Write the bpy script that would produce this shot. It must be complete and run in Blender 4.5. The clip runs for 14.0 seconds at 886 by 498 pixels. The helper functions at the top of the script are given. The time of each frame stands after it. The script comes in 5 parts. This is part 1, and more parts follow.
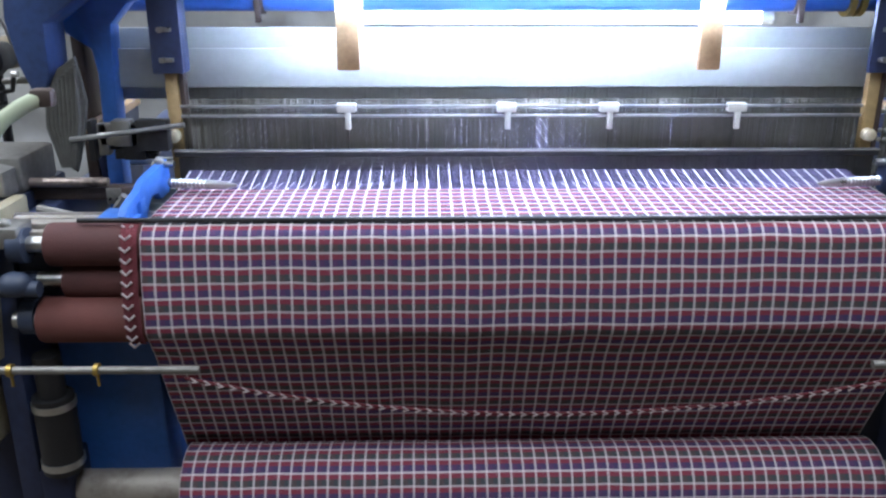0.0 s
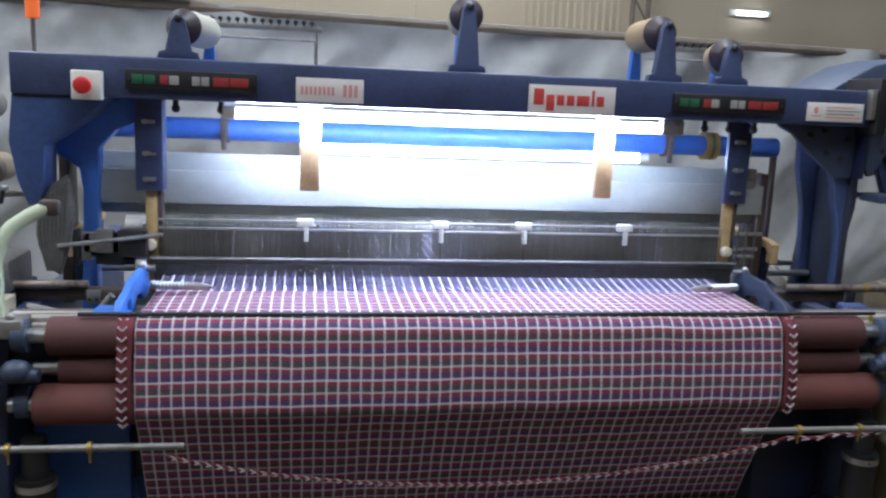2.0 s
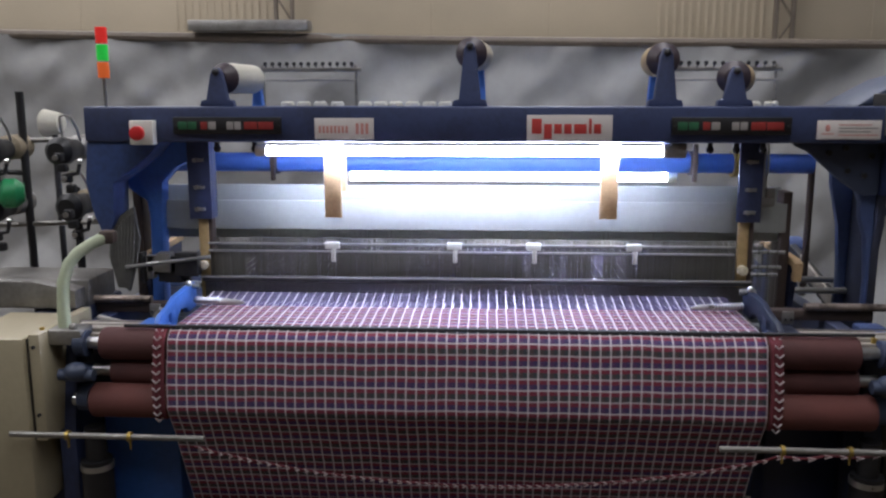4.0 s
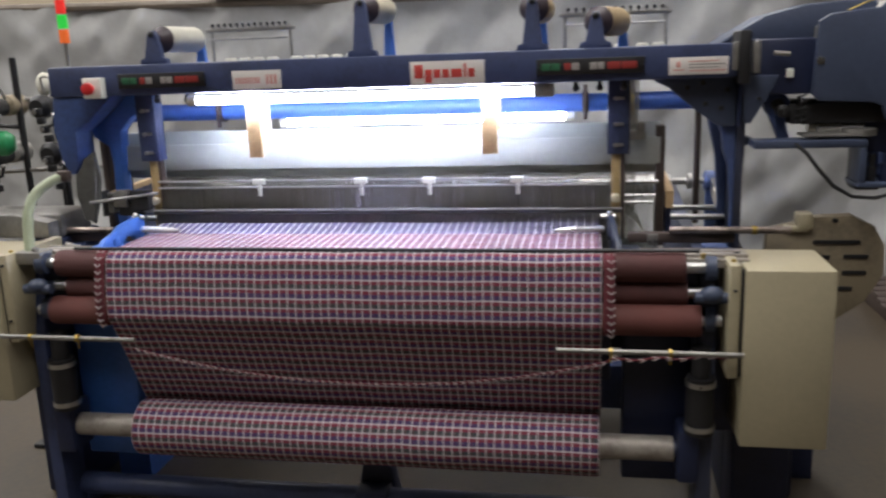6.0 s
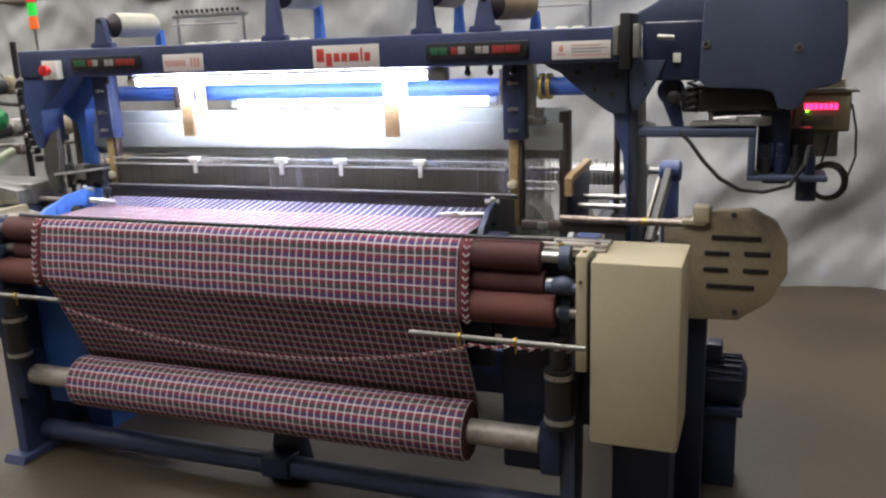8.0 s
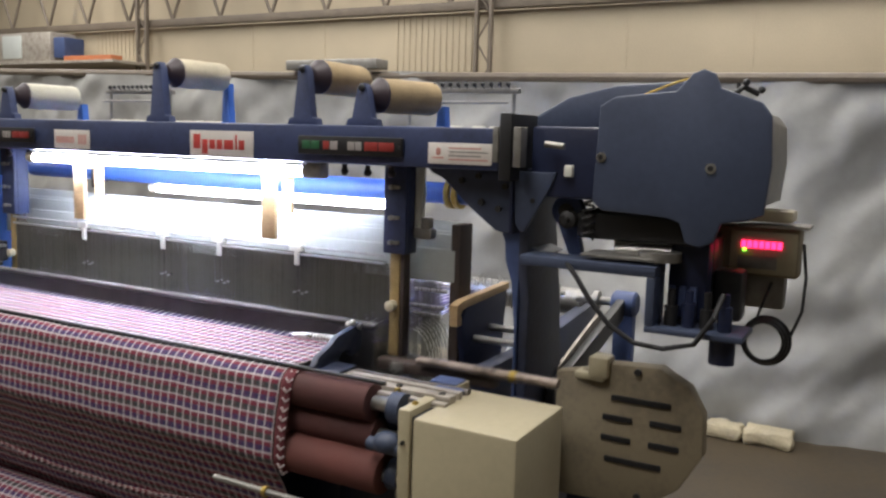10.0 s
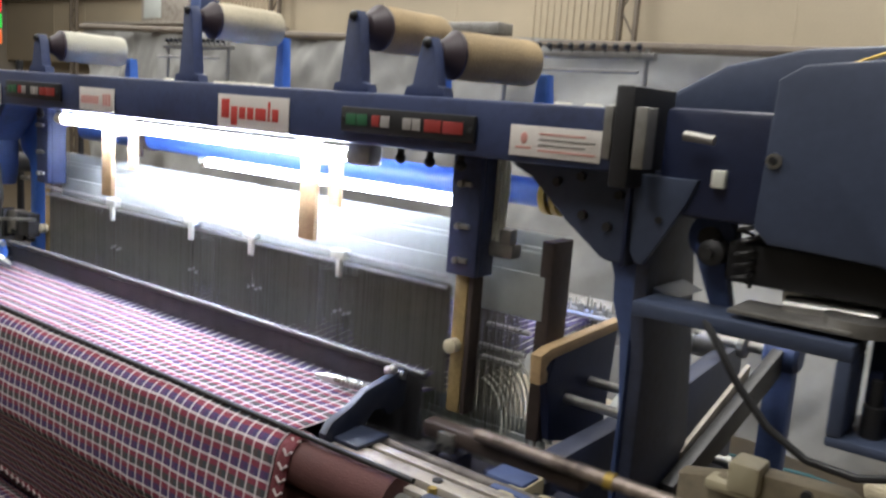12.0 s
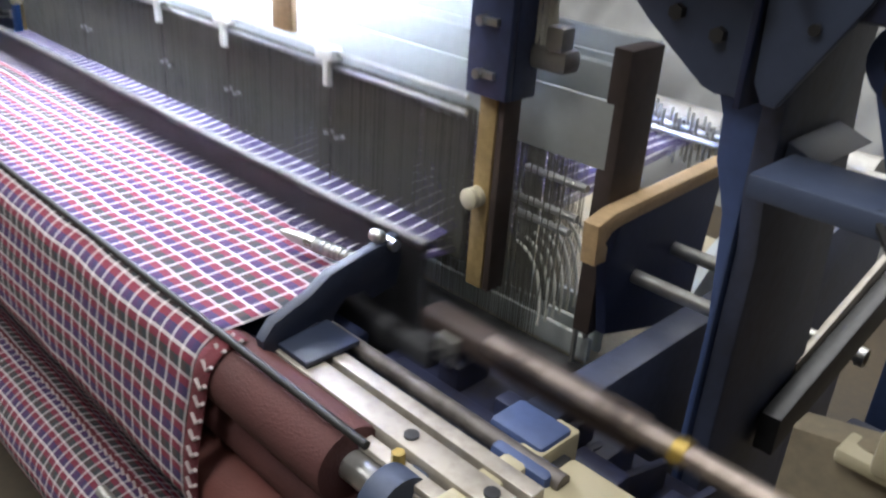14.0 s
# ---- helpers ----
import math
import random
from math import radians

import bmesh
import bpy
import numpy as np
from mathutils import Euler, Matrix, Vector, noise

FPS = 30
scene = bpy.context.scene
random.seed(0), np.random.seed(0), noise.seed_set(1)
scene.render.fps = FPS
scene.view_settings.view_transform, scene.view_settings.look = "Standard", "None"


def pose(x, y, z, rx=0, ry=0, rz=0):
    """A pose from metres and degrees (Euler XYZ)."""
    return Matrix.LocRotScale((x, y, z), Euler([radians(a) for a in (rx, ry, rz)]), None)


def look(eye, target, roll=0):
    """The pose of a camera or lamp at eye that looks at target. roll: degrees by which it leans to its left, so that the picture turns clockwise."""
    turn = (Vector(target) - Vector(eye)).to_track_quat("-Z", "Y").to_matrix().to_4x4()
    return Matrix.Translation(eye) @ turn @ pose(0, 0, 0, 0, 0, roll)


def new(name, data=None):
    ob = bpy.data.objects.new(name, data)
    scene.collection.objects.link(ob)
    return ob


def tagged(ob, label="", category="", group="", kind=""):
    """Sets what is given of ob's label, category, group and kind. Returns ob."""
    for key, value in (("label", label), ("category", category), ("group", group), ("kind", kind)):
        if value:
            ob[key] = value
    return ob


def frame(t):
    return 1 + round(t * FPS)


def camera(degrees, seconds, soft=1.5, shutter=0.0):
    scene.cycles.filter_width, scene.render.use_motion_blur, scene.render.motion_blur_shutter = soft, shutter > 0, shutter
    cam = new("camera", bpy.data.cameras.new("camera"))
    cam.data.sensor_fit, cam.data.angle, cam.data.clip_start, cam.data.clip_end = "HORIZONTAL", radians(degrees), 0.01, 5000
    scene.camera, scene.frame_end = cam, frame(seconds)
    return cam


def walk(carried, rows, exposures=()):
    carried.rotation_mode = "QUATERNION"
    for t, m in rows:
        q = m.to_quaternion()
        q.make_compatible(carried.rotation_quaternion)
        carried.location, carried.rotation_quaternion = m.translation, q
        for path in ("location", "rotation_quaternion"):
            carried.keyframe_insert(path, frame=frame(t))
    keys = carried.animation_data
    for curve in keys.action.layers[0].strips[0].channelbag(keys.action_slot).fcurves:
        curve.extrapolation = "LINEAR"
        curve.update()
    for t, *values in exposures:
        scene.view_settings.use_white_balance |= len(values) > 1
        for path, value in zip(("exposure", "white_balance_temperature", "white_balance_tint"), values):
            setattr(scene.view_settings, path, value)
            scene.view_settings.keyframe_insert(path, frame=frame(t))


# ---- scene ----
cam = camera(55.6, 14.0, soft=2.3, shutter=0.5)
PATH = [
    (0, (-0.072, -0.05, 1.474), (-0.032, 1.84, 0.821), 0.1),
    (0.5, (-0.138, -0.068, 1.484), (-0.089, 1.82, 0.827), 0.1),
    (1, (-0.254, -0.189, 1.526), (-0.097, 1.738, 1.016), -0.1),
    (1.5, (-0.332, -0.285, 1.504), (-0.03, 1.652, 1.107), 1.1),
    (2, (-0.273, -0.407, 1.498), (0.055, 1.534, 1.144), 2.4),
    (2.5, (-0.159, -0.478, 1.509), (0.056, 1.487, 1.205), 5.4),
    (2.7, (-0.166, -0.502, 1.515), (0.036, 1.471, 1.262), 6.0),
    (4.8, (0.532, -0.736, 1.635), (0.227, 1.2, 1.236), -2.8),
    (5, (0.569, -0.769, 1.626), (0.24, 1.162, 1.225), -2.3),
    (5.5, (0.656, -0.904, 1.635), (0.341, 1.021, 1.194), -0.3),
    (6, (0.97, -0.948, 1.567), (0.625, 0.97, 1.117), -2.1),
    (6.5, (1.235, -0.943, 1.577), (0.791, 0.949, 1.104), -0.1),
    (7, (1.411, -0.962, 1.56), (0.851, 0.9, 1.093), -1.7),
    (7.2, (1.507, -0.927, 1.528), (0.942, 0.93, 1.044), -2.0),
    (9.3, (2.257, -0.384, 1.538), (1.287, 1.314, 1.119), -1.1),
    (9.5, (2.293, -0.286, 1.526), (1.319, 1.416, 1.133), -0.8),
    (10, (2.342, -0.01, 1.532), (1.396, 1.734, 1.28), 1.7),
    (10.5, (2.342, 0.162, 1.524), (1.335, 1.873, 1.284), 2.0),
    (11, (2.335, 0.354, 1.531), (1.231, 2.006, 1.303), 3.9),
    (11.5, (2.263, 0.505, 1.527), (1.06, 2.079, 1.252), 3.3),
    (12, (2.091, 0.646, 1.549), (0.889, 2.211, 1.221), 4.2),
    (12.5, (2.013, 0.791, 1.544), (0.77, 2.264, 1.011), 4.4),
    (13, (1.963, 0.981, 1.562), (0.657, 2.35, 0.915), 4.7),
    (13.5, (1.917, 1.11, 1.553), (0.595, 2.404, 0.793), 4.9),
    (14, (1.825, 1.186, 1.527), (0.585, 2.488, 0.65), 4.0),
]
walk(cam, [(t, look(eye, target, roll)) for t, eye, target, roll in PATH],
     exposures=[(0.0, 0.95, 5400, 9), (1.5, 0.95, 5400, 9), (2.2, 0.75, 5500, 10), (2.7, 0.4, 5700, 12), (5.0, 0.12, 6000, 16), (5.6, 0.3, 6150, 14), (6.4, 0.95, 6250, 12),
                (7.2, 1.05, 6250, 12), (9.5, 0.92, 6400, 11), (11.0, 0.76, 6400, 11), (12.5, 0.84, 6200, 9), (14.0, 1.0, 6050, 9)])

FLOOR = -0.11

# ---- world and light ----
world = bpy.data.worlds.new("World")
scene.world = world
world.use_nodes = True
wn = world.node_tree.nodes
sky = wn.new("ShaderNodeTexSky")
sky.sky_type = "NISHITA"
sky.sun_disc = False
sky.sun_elevation, sky.sun_rotation = radians(50), radians(200)
world.node_tree.links.new(sky.outputs[0], wn["Background"].inputs[0])
wn["Background"].inputs[1].default_value = 0.1


# added overhead fill, standing in for daylight through assumed rooflights
def assumed_skylight(x, y, sx, sy, watts):
    d = bpy.data.lights.new("assumed_skylight_lamp", "AREA")
    d.shape, d.size, d.size_y, d.energy, d.color = "RECTANGLE", sx, sy, watts, (1.0, 0.95, 0.86)
    ob = new("assumed_skylight_lamp", d)
    ob.matrix_world = pose(x, y, 5.55)
    return ob


# strip places and watts are chosen to balance loom, sheet and far wall
for sx, watts in ((-9.0, 330), (-4.0, 270), (1.0, 275), (6.0, 60)):
    assumed_skylight(sx, 3.0, 1.2, 11.0, watts)


# ---- materials ----
def mat(name, base, rough=0.5, metal=0.0, vary=0.15, scale=6.0, bump=0.05, fine=60.0, emit=None, power=0.0, dirt=None, spec=0.5, island=0.0):
    m = bpy.data.materials.new(name)
    m.use_nodes = True
    nt = m.node_tree
    b = nt.nodes["Principled BSDF"]
    b.inputs["Roughness"].default_value = rough
    b.inputs["Metallic"].default_value = metal
    b.inputs["Specular IOR Level"].default_value = spec
    if emit:
        b.inputs["Emission Color"].default_value = (*emit, 1)
        b.inputs["Emission Strength"].default_value = power
    tc = nt.nodes.new("ShaderNodeTexCoord")
    n1 = nt.nodes.new("ShaderNodeTexNoise")
    n1.inputs["Scale"].default_value, n1.inputs["Detail"].default_value = scale, 6
    n2 = nt.nodes.new("ShaderNodeTexNoise")
    n2.inputs["Scale"].default_value, n2.inputs["Detail"].default_value = fine, 4
    for n in (n1, n2):
        nt.links.new(tc.outputs["Object"], n.inputs["Vector"])
    ramp = nt.nodes.new("ShaderNodeValToRGB")
    lo = [c * (1 - vary) for c in base] if dirt is None else dirt
    ramp.color_ramp.elements[0].color = (*lo, 1)
    ramp.color_ramp.elements[0].position = 0.3
    ramp.color_ramp.elements[1].color = (*[min(1, c * (1 + vary * 0.5)) for c in base], 1)
    ramp.color_ramp.elements[1].position = 0.55 if dirt else 0.7
    mix = nt.nodes.new("ShaderNodeMath")
    mix.operation = "MULTIPLY_ADD"
    mix.inputs[1].default_value, mix.inputs[2].default_value = 0.35, 0.0
    nt.links.new(n2.outputs["Fac"], mix.inputs[0])
    add = nt.nodes.new("ShaderNodeMath")
    add.operation = "MULTIPLY_ADD"
    add.inputs[1].default_value = 0.65
    nt.links.new(n1.outputs["Fac"], add.inputs[0])
    nt.links.new(mix.outputs[0], add.inputs[2])
    last = add.outputs[0]
    if island:
        g = nt.nodes.new("ShaderNodeNewGeometry")
        a2 = nt.nodes.new("ShaderNodeMath")
        a2.operation = "MULTIPLY_ADD"
        a2.inputs[1].default_value = island
        nt.links.new(g.outputs["Random Per Island"], a2.inputs[0])
        nt.links.new(last, a2.inputs[2])
        last = a2.outputs[0]
    nt.links.new(last, ramp.inputs[0])
    nt.links.new(ramp.outputs[0], b.inputs["Base Color"])
    rr = nt.nodes.new("ShaderNodeMapRange")
    rr.inputs["To Min"].default_value, rr.inputs["To Max"].default_value = max(0.02, rough - 0.1), min(1, rough + 0.12)
    nt.links.new(n1.outputs["Fac"], rr.inputs["Value"])
    nt.links.new(rr.outputs[0], b.inputs["Roughness"])
    if bump:
        bp = nt.nodes.new("ShaderNodeBump")
        bp.inputs["Strength"].default_value, bp.inputs["Distance"].default_value = min(1, bump * 4), 0.002 + bump * 0.01
        nt.links.new(n2.outputs["Fac"], bp.inputs["Height"])
        nt.links.new(bp.outputs[0], b.inputs["Normal"])
    return m


BLUE = mat("blue_paint", (0.04, 0.055, 0.125), 0.45, vary=0.3, dirt=(0.03, 0.038, 0.08), scale=5)
# loom blue with the right-hand shade mixed into the colour
POST_SHADE = mat("shaded_post_paint", (0.04, 0.048, 0.085), 0.5, vary=0.35, dirt=(0.028, 0.031, 0.046), scale=6)
DULL_BLUE = mat("dull_blue_paint", (0.052, 0.08, 0.19), 0.5, vary=0.3, scale=6)
TUBE_BLUE = mat("tube_blue_paint", (0.05, 0.12, 0.42), 0.4, vary=0.25)
KNEE = mat("knee_blue_paint", (0.04, 0.07, 0.19), 0.45, vary=0.3, dirt=(0.03, 0.045, 0.11), scale=5)
# loom blue raised in colour for the better lit left and rear parts
LIT_BLUE = mat("lit_blue_paint", (0.07, 0.19, 0.62), 0.4, vary=0.25)
SLATE = mat("slate_blue_paint", (0.05, 0.066, 0.115), 0.5, vary=0.25, scale=4)
# medium blue temple paint, darkened to carry the shade on its outer side
TEMPLE_SHADE = mat("shaded_temple_blue", (0.024, 0.032, 0.06), 0.45, vary=0.3, scale=9)
FAN = mat("dusty_grey_plastic", (0.1, 0.098, 0.09), 0.6, vary=0.4, scale=14)
DUSTY = mat("dusty_steel", (0.13, 0.115, 0.105), 0.5, 0.4, vary=0.5, scale=16, dirt=(0.05, 0.042, 0.04))
GRIME = mat("grimy_housing_paint", (0.013, 0.016, 0.042), 0.55, vary=0.5, dirt=(0.018, 0.014, 0.015), scale=9)
NAVY = mat("navy_paint", (0.015, 0.022, 0.06), 0.45, vary=0.3)
CREAM = mat("cream_paint", (0.43, 0.38, 0.255), 0.45, vary=0.12, scale=3)
MAROON = mat("maroon_rubber", (0.1, 0.036, 0.034), 0.75, vary=0.3, scale=12, fine=300, bump=0.1)
RUST = mat("rust_rubber", (0.14, 0.045, 0.037), 0.75, vary=0.25, scale=10, fine=300, bump=0.1)
STEEL = mat("steel", (0.55, 0.55, 0.53), 0.3, 0.9, vary=0.25, scale=15)
DULL = mat("dull_steel", (0.32, 0.31, 0.29), 0.45, 0.7, vary=0.35, scale=14)
DARK = mat("dark_steel", (0.05, 0.05, 0.052), 0.45, 0.5, vary=0.4, scale=14)
BLACK = mat("black_plastic", (0.015, 0.015, 0.017), 0.5, vary=0.3)
ALU = mat("aluminium", (0.52, 0.55, 0.53), 0.5, 0.2, vary=0.12, scale=5, bump=0.02)
ALU_BAR = mat("milled_aluminium", (0.36, 0.33, 0.29), 0.5, 0.4, vary=0.35, scale=14, dirt=(0.24, 0.21, 0.18))
WOOD = mat("pale_wood", (0.55, 0.38, 0.2), 0.6, vary=0.3, scale=14, fine=120)
OLD_WOOD = mat("yellowed_wood", (0.42, 0.3, 0.13), 0.6, vary=0.4, scale=14, fine=120)
BROWN = mat("brown_resin", (0.07, 0.05, 0.042), 0.6, vary=0.3, scale=16)
PLASTIC = mat("white_plastic", (0.78, 0.79, 0.72), 0.4, vary=0.08)
IVORY = mat("ivory_plastic", (0.62, 0.56, 0.4), 0.4, vary=0.12)
WIRE = mat("heald_wire", (0.15, 0.145, 0.12), 0.45, 0.3, vary=0.4, scale=8, bump=0, island=0.3)
REED_CAP = mat("reed_cap_steel", (0.075, 0.075, 0.08), 0.6, 0.2, vary=0.35, scale=20)
COVER = mat("dusty_cream_paint", (0.23, 0.19, 0.125), 0.6, vary=0.3, scale=7, dirt=(0.17, 0.14, 0.1))
WORN = mat("worn_bar_steel", (0.3, 0.25, 0.22), 0.36, 0.7, vary=0.5, scale=11, dirt=(0.07, 0.055, 0.05))
REED = mat("reed_wire", (0.16, 0.16, 0.17), 0.35, 0.7, vary=0.4, scale=8, bump=0, island=0.3)
YARN_W = mat("white_yarn", (0.8, 0.78, 0.82), 0.9, vary=0.1, scale=40, fine=900, bump=0.1)
YARN_D = mat("dark_yarn", (0.11, 0.09, 0.19), 0.9, vary=0.5, scale=40, fine=900, bump=0.1, island=0.4)
PACKAGE = mat("cream_yarn_package", (0.56, 0.5, 0.37), 0.9, vary=0.35, scale=8, fine=260, bump=0.15)
PACKAGE_B = mat("brown_yarn_package", (0.42, 0.31, 0.17), 0.8, vary=0.45, scale=7, fine=260, bump=0.15)
PACKAGE_W = mat("white_yarn_package", (0.6, 0.58, 0.49), 0.9, vary=0.22, scale=8, fine=260, bump=0.15)
TUBE = mat("lit_tube", (0.9, 0.9, 0.9), 0.4, vary=0.0, bump=0, emit=(0.8, 0.85, 1.0), power=70)
HALL_TUBE = mat("hall_tube", (0.9, 0.9, 0.9), 0.4, vary=0.0, bump=0, emit=(0.95, 0.95, 0.9), power=5)
RED = mat("red_plastic", (0.62, 0.03, 0.03), 0.35, vary=0.15)
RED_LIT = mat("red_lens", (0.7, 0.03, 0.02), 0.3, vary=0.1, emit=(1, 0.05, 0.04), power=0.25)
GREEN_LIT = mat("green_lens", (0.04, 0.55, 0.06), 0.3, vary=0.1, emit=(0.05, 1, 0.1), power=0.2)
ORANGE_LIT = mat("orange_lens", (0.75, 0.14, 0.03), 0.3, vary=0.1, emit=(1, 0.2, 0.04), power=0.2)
LED = mat("red_digits", (0.5, 0.0, 0.02), 0.4, vary=0, bump=0, emit=(1, 0.02, 0.1), power=3)
LED_G = mat("green_dot", (0.2, 0.6, 0.02), 0.4, vary=0, bump=0, emit=(0.3, 1, 0.05), power=2)
GREEN = mat("green_plastic", (0.03, 0.28, 0.1), 0.4, vary=0.2)
SAGE = mat("pale_green_paint", (0.42, 0.47, 0.32), 0.45, vary=0.15)
SEG_RED = mat("dull_red_plastic", (0.3, 0.035, 0.03), 0.45, vary=0.2)
SEG_GREEN = mat("dull_green_plastic", (0.03, 0.13, 0.06), 0.45, vary=0.2)
SEG_WHITE = mat("dull_white_plastic", (0.36, 0.34, 0.32), 0.45, vary=0.2)
SIGN = mat("sign_white", (0.72, 0.68, 0.64), 0.35, vary=0.1, scale=9, bump=0)
ORANGE_BOARD = mat("orange_board_paint", (0.5, 0.17, 0.07), 0.6, vary=0.25)
SIGN_RED = mat("sign_red", (0.55, 0.06, 0.05), 0.5, vary=0.15)
SIGN_PINK = mat("faded_red", (0.62, 0.3, 0.26), 0.5, vary=0.15)
FLANGE = mat("dark_cone_plastic", (0.045, 0.03, 0.038), 0.5, vary=0.3, scale=14)
BRASS = mat("brass", (0.5, 0.36, 0.1), 0.35, 0.8, vary=0.3)
CONCRETE = mat("concrete_floor", (0.06, 0.045, 0.027), 0.5, vary=0.3, scale=1.3, fine=40, bump=0.06, dirt=(0.04, 0.033, 0.026))
TARP = mat("grey_sheet", (0.34, 0.34, 0.325), 0.55, vary=0.15, scale=1.6, fine=14, bump=0.2)
PANEL = mat("beige_sheeting", (0.46, 0.39, 0.28), 0.6, vary=0.12, scale=1.5)
WALL = mat("dull_wall", (0.24, 0.21, 0.165), 0.8, vary=0.15, scale=1.0)
GIRDER = mat("brown_steel", (0.16, 0.13, 0.1), 0.6, vary=0.3)
STITCH = mat("dull_white_stitch", (0.5, 0.42, 0.42), 0.9, vary=0.25, scale=60, fine=900, bump=0.1)
FUZZ = mat("lint_cord", (0.66, 0.66, 0.58), 0.95, vary=0.2, fine=300, bump=0.2)
CORD_RED = mat("red_cord", (0.15, 0.03, 0.04), 0.95, vary=0.3, fine=300, bump=0.2)


def cloth_material(name, cu, cv):
    """Woven check: white, red and dark bands both ways, read from a map in metres (u across, v along)."""
    m = bpy.data.materials.new(name)
    m.use_nodes = True
    nt, b = m.node_tree, m.node_tree.nodes["Principled BSDF"]
    b.inputs["Roughness"].default_value = 0.9
    b.inputs["Specular IOR Level"].default_value = 0.2
    uv = nt.nodes.new("ShaderNodeUVMap")
    uv.uv_map = "weave"
    wob = nt.nodes.new("ShaderNodeTexNoise")
    wob.inputs["Scale"].default_value = 9
    nt.links.new(uv.outputs[0], wob.inputs["Vector"])
    off = nt.nodes.new("ShaderNodeVectorMath")
    off.operation = "MULTIPLY_ADD"
    off.inputs[1].default_value = (0.006, 0.006, 0)
    nt.links.new(wob.outputs["Color"], off.inputs[0])
    nt.links.new(uv.outputs[0], off.inputs[2])
    sep = nt.nodes.new("ShaderNodeSeparateXYZ")
    nt.links.new(off.outputs[0], sep.inputs[0])

    def bands(sock, period, stops):
        d = nt.nodes.new("ShaderNodeMath")
        d.operation = "DIVIDE"
        d.inputs[1].default_value = period
        nt.links.new(sock, d.inputs[0])
        f = nt.nodes.new("ShaderNodeMath")
        f.operation = "FRACT"
        nt.links.new(d.outputs[0], f.inputs[0])
        r = nt.nodes.new("ShaderNodeValToRGB")
        r.color_ramp.interpolation = "CONSTANT"
        e = r.color_ramp.elements
        e[0].position, e[0].color = 0.0, (0.74, 0.68, 0.7, 1)
        e[1].position, e[1].color = stops[0]
        for p, c in stops[1:]:
            k = e.new(p)
            k.color = c
        nt.links.new(f.outputs[0], r.inputs[0])
        return r.outputs[0]

    pale, red, green, blue = (0.6, 0.53, 0.55, 1), (0.27, 0.035, 0.05, 1), (0.028, 0.08, 0.06, 1), (0.05, 0.055, 0.155, 1)
    # warp: white and plum; weft: white, red and, by turns, green or blue
    cu_ = bands(sep.outputs[0], cu, ((0.18, (0.13, 0.055, 0.085, 1)), (0.6, (0.09, 0.06, 0.1, 1))))
    cv_ = bands(sep.outputs[1], 2 * cv, ((0.08, red), (0.26, green), (0.5, pale), (0.58, red), (0.76, blue)))
    # threads: a fine over and under pattern decides which system shows
    w = []
    for s in (sep.outputs[0], sep.outputs[1]):
        k = nt.nodes.new("ShaderNodeMath")
        k.operation = "MULTIPLY"
        k.inputs[1].default_value = 2200
        nt.links.new(s, k.inputs[0])
        q = nt.nodes.new("ShaderNodeMath")
        q.operation = "SINE"
        nt.links.new(k.outputs[0], q.inputs[0])
        w.append(q.outputs[0])
    pr = nt.nodes.new("ShaderNodeMath")
    pr.operation = "MULTIPLY_ADD"
    nt.links.new(w[0], pr.inputs[0])
    nt.links.new(w[1], pr.inputs[1])
    pr.inputs[2].default_value = 0.0
    mr = nt.nodes.new("ShaderNodeMapRange")
    mr.inputs["From Min"].default_value, mr.inputs["From Max"].default_value = -1, 1
    mr.inputs["To Min"].default_value, mr.inputs["To Max"].default_value = 0.36, 0.76
    nt.links.new(pr.outputs[0], mr.inputs["Value"])
    mx = nt.nodes.new("ShaderNodeMix")
    mx.data_type = "RGBA"
    nt.links.new(mr.outputs[0], mx.inputs[0])
    nt.links.new(cu_, mx.inputs[6])
    nt.links.new(cv_, mx.inputs[7])
    li = nt.nodes.new("ShaderNodeMix")
    li.data_type, li.blend_type = "RGBA", "LIGHTEN"
    li.inputs[0].default_value = 0.32
    nt.links.new(mx.outputs[2], li.inputs[6])
    nt.links.new(cu_, li.inputs[7])
    l2 = nt.nodes.new("ShaderNodeMix")
    l2.data_type, l2.blend_type = "RGBA", "LIGHTEN"
    l2.inputs[0].default_value = 0.32
    nt.links.new(li.outputs[2], l2.inputs[6])
    nt.links.new(cv_, l2.inputs[7])
    nt.links.new(l2.outputs[2], b.inputs["Base Color"])
    bp = nt.nodes.new("ShaderNodeBump")
    bp.inputs["Strength"].default_value, bp.inputs["Distance"].default_value = 0.25, 0.001
    nt.links.new(pr.outputs[0], bp.inputs["Height"])
    nt.links.new(bp.outputs[0], b.inputs["Normal"])
    return m


CLOTH = cloth_material("checked_cloth", 0.0283, 0.0318)


# ---- mesh helpers ----
def box(bm, x0, x1, y0, y1, z0, z1, bevel=0.003, m=None):
    r = bmesh.ops.create_cube(bm, size=1, matrix=Matrix.LocRotScale(((x0 + x1) / 2, (y0 + y1) / 2, (z0 + z1) / 2), None, (abs(x1 - x0), abs(y1 - y0), abs(z1 - z0))))
    vs = r["verts"]
    if bevel:
        es = list({e for v in vs for e in v.link_edges})
        b = min(bevel, 0.3 * min(abs(x1 - x0), abs(y1 - y0), abs(z1 - z0)))
        g = bmesh.ops.bevel(bm, geom=es, offset=b, segments=2, profile=0.5, affect="EDGES")
        vs = g["verts"]
    if m is not None:
        bmesh.ops.transform(bm, matrix=m, verts=list({v for v in vs}))
    return bm


